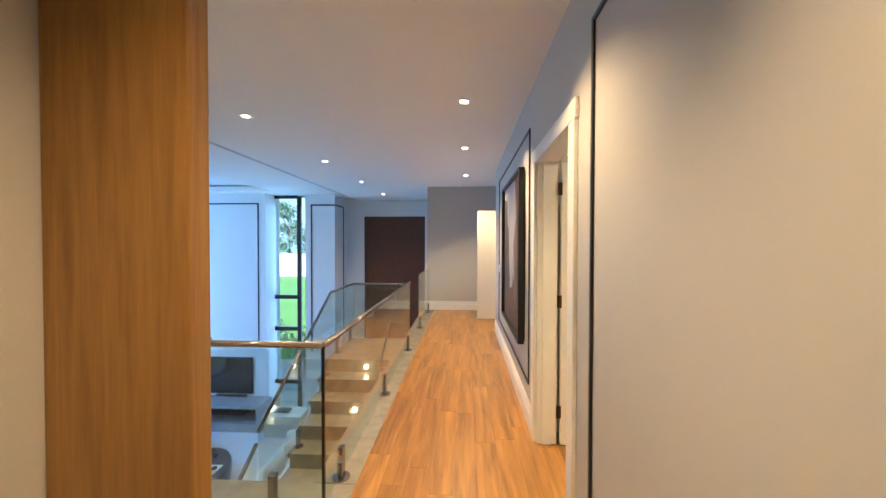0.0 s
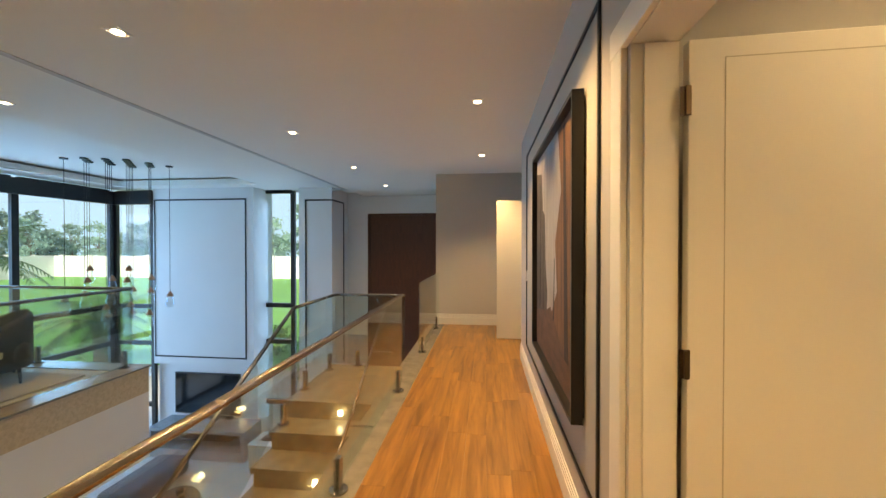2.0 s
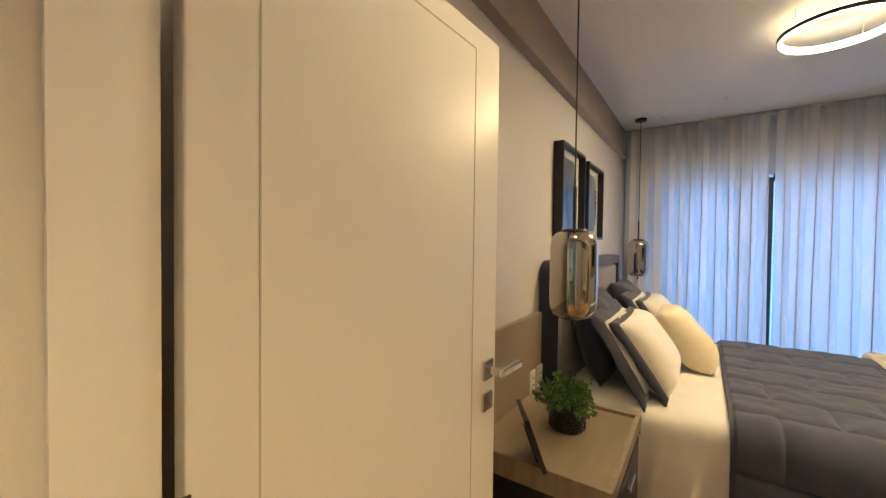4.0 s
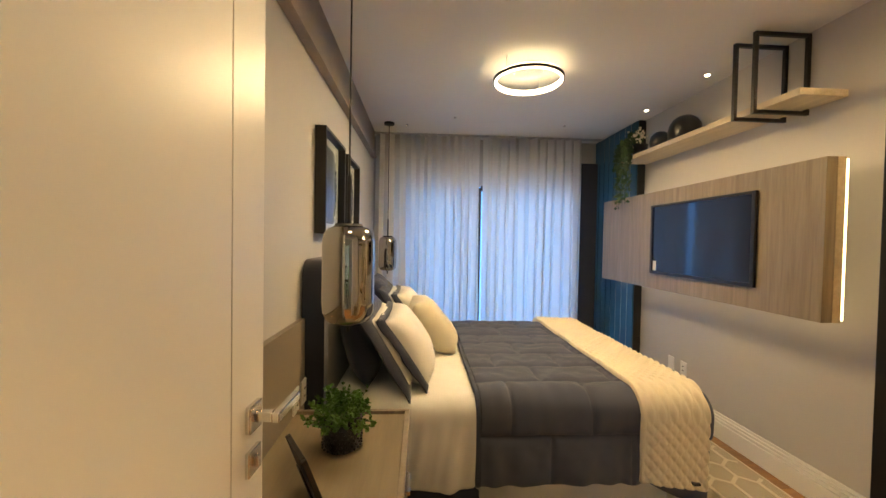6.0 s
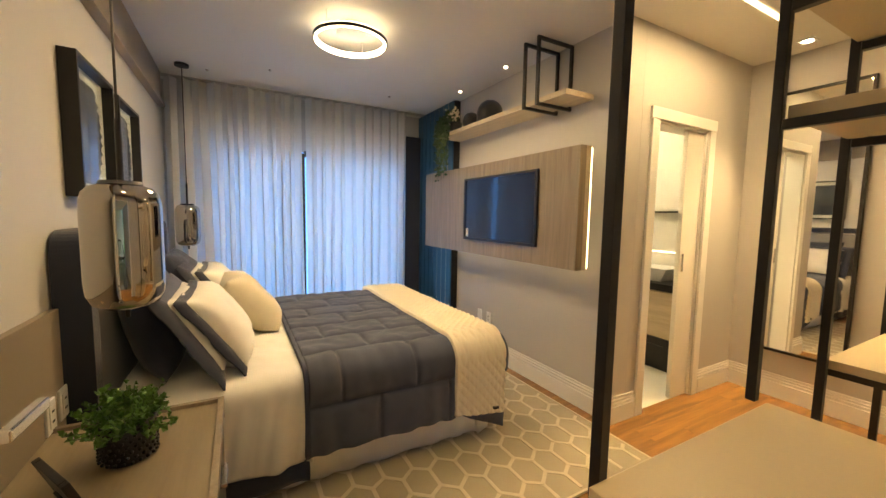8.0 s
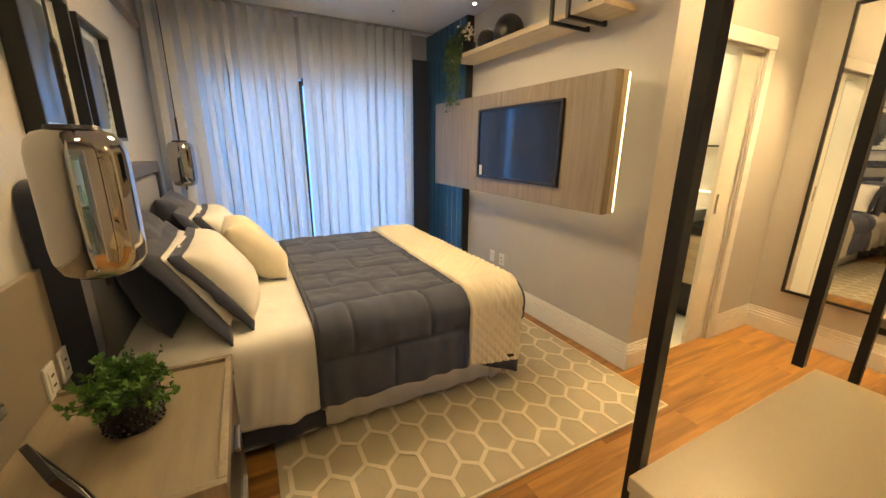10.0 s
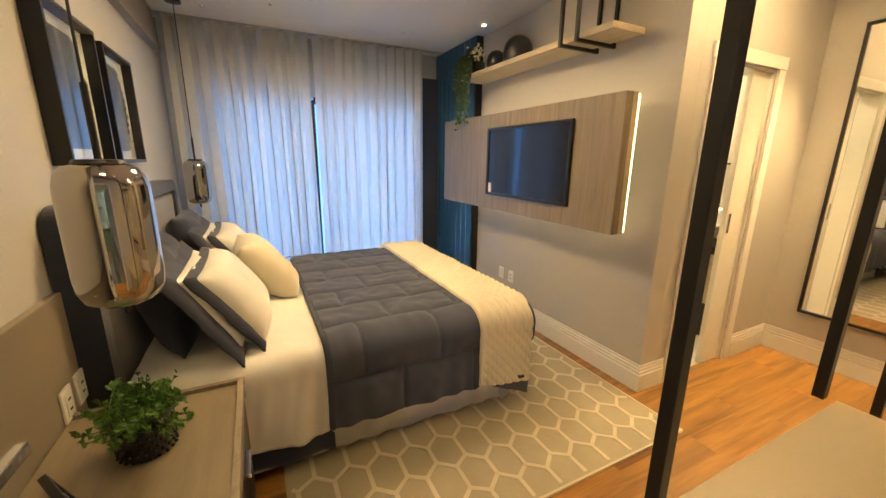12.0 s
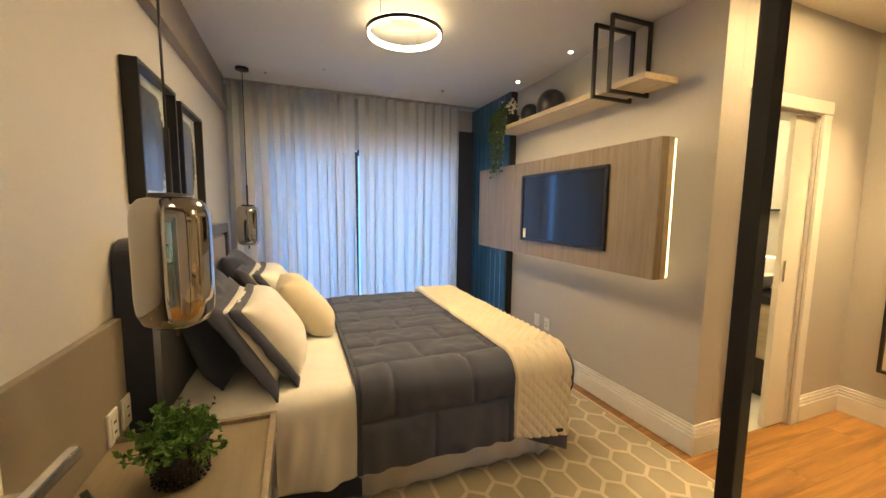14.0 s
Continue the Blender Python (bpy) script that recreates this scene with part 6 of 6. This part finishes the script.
# ---- outside ----
GROUND = LOW - 0.25
setting("ground", boxes((-900, -900, GROUND - 1, 900, 900, GROUND)), M["grass"], "green lawn round the house", "ground")
setting("backdrop_sky", boxes((9.0, -8.0, GROUND + 0.01, 9.05, 12.0, 6.0)), glow("evening_sky_glow", (0.24, 0.52, 1.0), 1.9), "plain blue evening sky beyond the bedroom window", "sky")
for name, b in (("backdrop_north", (-260, 140, GROUND + 0.01, 60, 140.5, 90)), ("backdrop_west", (-180, -80, GROUND + 0.01, -179.5, 139, 90))):
    setting(name, boxes(b), glow("hazy_bright_sky", (0.50, 0.76, 1.0), 1.15), "plain bright hazy sky above the trees", "sky")
setting("pavement_terrace", boxes((-14.5, 5.0, GROUND, -9.15, 16.0, GROUND + 0.12), (-9.14, 11.96, GROUND, 2.0, 16.0, GROUND + 0.12)), M["paving"], "pale paved terrace beside the house", "pavement")
bw = thing("boundary_wall", (-40, 52, GROUND), "long white rendered boundary wall with pilasters", "wall", kind="structure")
part("wall", boxes((-110, 56, GROUND, 40, 56.3, GROUND + 3.4), (-70.3, -40, GROUND, -70, 56, GROUND + 3.4)), M["white_wall_out"], bw)
for k in range(26):
    part("pilaster", boxes((-100 + k * 5.2, 55.75, GROUND, -99.3 + k * 5.2, 55.995, GROUND + 3.55)), M["white_wall_out"], bw)
for k in range(16):
    part("pilaster", boxes((-69.995, -28 + k * 5.2, GROUND, -69.75, -27.3 + k * 5.2, GROUND + 3.55)), M["white_wall_out"], bw)


def tree(seed, height, spread, label):
    r = random.Random(seed)
    t = thing("tree", (0, 0, 0), label, "tree", "trees behind the boundary wall")
    tr = bmesh.new()
    tube(tr, [(0, 0, 0), (0.1, 0.05, height * 0.3), (0.0, 0.1, height * 0.62)], [0.28, 0.2, 0.1], 8)
    cl = bmesh.new()
    for k in range(26):
        a, h = r.uniform(0, 6.28), r.uniform(0.30, 0.98)
        rad = spread * (1 - abs(h - 0.55) * 1.3) * r.uniform(0.3, 1.0)
        c = Vector((rad * math.cos(a), rad * math.sin(a), height * h))
        tube(tr, [(0, 0, height * min(h, 0.6) * 0.8), c], [0.07, 0.02], 5)
        s = r.uniform(0.7, 1.4) * spread * 0.30
        for q in range(70):
            o = Vector((r.gauss(0, s * 0.55), r.gauss(0, s * 0.55), r.gauss(0, s * 0.40)))
            leaf_quad(cl, c + o, (r.gauss(0, 1), r.gauss(0, 1), r.gauss(0, 0.7)), r.uniform(0.35, 0.75), r, 0.15)
    part("trunk", tr, M["bark"], t)
    part("crown", cl, M["leaf"], t)
    return t


kinds = [tree(31, 12.5, 4.2, "broad leafy green tree beyond the wall"), tree(32, 15.0, 3.6, "tall leafy green tree beyond the wall"), tree(33, 10.0, 4.6, "low spreading green tree beyond the wall")]
rnd = random.Random(77)
spots = [(-96 + k * 4.1, 60 + (k * 7 % 5) * 2.2) for k in range(30)] + [(-75 - (k * 5 % 4) * 2.0, -14 + k * 4.4) for k in range(17)]
for k, (x, y) in enumerate(spots):
    s = rnd.uniform(0.74, 1.02)
    m = pose(x, y, GROUND, 0, 0, rnd.uniform(0, 360)) @ Matrix.Scale(s, 4)
    if k < 3:
        kinds[k].matrix_basis = m
    else:
        copy_thing(kinds[k % 3], m)


def palm(x, y, h, label):
    r = random.Random(int(h * 10))
    t = thing("palm_tree", (x, y, GROUND), label, "palm tree", "garden palms")
    part("trunk", tube(bmesh.new(), [(x, y, GROUND), (x + 0.05, y, GROUND + h * 0.5), (x + 0.02, y, GROUND + h)], [0.30, 0.24, 0.26], 12), M["bark"], t, smooth=True)
    fr = bmesh.new()
    for k in range(26):
        a, e = 2 * math.pi * k / 26 + r.uniform(-0.1, 0.1), r.uniform(-0.1, 1.1)
        L = r.uniform(1.6, 2.3)
        prev = Vector((x, y, GROUND + h))
        d = Vector((math.cos(a) * math.cos(e), math.sin(a) * math.cos(e), math.sin(e)))
        for q in range(9):
            nxt = prev + d * L / 9
            tube(fr, [prev, nxt], 0.012, 4, False)
            side = d.cross(Vector((0, 0, 1))).normalized()
            for s in (-1, 1):
                for w in (0.0, 0.5):
                    b = prev + (nxt - prev) * w
                    l = (0.5 if 1 < q < 7 else 0.34)
                    e2 = b + (side * s * 0.8 + d * 0.5 + Vector((0, 0, -0.35))).normalized() * l
                    n = d * 0.035
                    v = [fr.verts.new(b - n), fr.verts.new(b + n), fr.verts.new(e2)]
                    fr.faces.new(v)
            d = (d + Vector((0, 0, -0.16))).normalized()
            prev = nxt
    part("fronds", fr, M["leaf_palm"], t, "arching feathery fronds")
    return t


palm(-15.5, 11.6, 4.6, "stout garden palm with arching fronds")
palm(-13.0, 13.4, 2.4, "low garden palm with arching fronds")


def bush(x, y, s, seed):
    r = random.Random(seed)
    t = thing("garden_bush", (x, y, GROUND), "low leafy garden bush", "bush", "garden bushes")
    bm, stm = bmesh.new(), bmesh.new()
    for k in range(420):
        a, e, q = r.uniform(0, 6.28), r.uniform(0, 1.5), s * r.uniform(0.5, 1.0)
        p = Vector((x + q * math.cos(a) * math.cos(e), y + q * math.sin(a) * math.cos(e), GROUND + 0.1 + q * 1.1 * math.sin(e)))
        leaf_quad(bm, p, (r.gauss(0, 1), r.gauss(0, 1), r.gauss(0.3, 0.8)), r.uniform(0.10, 0.20), r)
        if k % 30 == 0:
            tube(stm, [(x, y, GROUND), p], 0.01, 4)
    part("foliage", bm, M["leaf_bush"], t)
    part("stem_cluster", stm, M["bark"], t)
    return t


for k, (x, y, s) in enumerate(((-4.7, 14.4, 0.9), (-5.6, 15.2, 1.1), (-6.6, 16.5, 1.2), (-4.0, 17.0, 1.0), (-12.0, 17.0, 1.1), (-10.5, 17.5, 1.0), (-9.4, 18.2, 1.2), (-15.5, 9.0, 1.0), (-16.5, 13.5, 1.2))):
    bush(x, y, s, 50 + k)


# ---- floor planks, last ----
def planks(floor, x0, x1, y0, y1, width, length, seed):
    rnd = random.Random(seed)
    cache = {}
    x = x0
    while x < x1 - 0.01:
        w = min(width, x1 - x)
        y = y0 - rnd.random() * length
        while y < y1:
            a, b = max(y, y0), min(y + length, y1)
            if b - a > 0.02:
                key = (round(w, 3), round(b - a, 2))
                if key not in cache:
                    bm = boxes((-w / 2 + 0.0003, -(b - a) / 2 + 0.0003, -0.02, w / 2 - 0.0003, (b - a) / 2 - 0.0003, 0.0), bevel=0.0006)
                    me = bpy.data.meshes.new("plank")
                    bm.to_mesh(me)
                    bm.free()
                    me.materials.append(M["plank"])
                    cache[key] = me
                ob = new("plank", cache[key])
                ob.parent = floor
                ob.location = (x + w / 2, (a + b) / 2, 0.0)
            y += length
        x += w


hall = bpy.data.objects["floor_hall"]
planks(hall, -0.60, 0.60, -1.2, 8.665, 0.15, 1.1, 3)
planks(hall, 0.60, 0.75, 2.25, 3.165, 0.15, 1.1, 4)
planks(hall, 0.60, 0.84, 6.75, 8.665, 0.12, 1.1, 6)
planks(bpy.data.objects["floor_bedroom"], 0.75, 2.40, -1.13, 3.32, 0.15, 1.1, 5)
planks(bpy.data.objects["floor_bedroom"], 2.40, 5.40, 0.45, 3.32, 0.15, 1.2, 7)
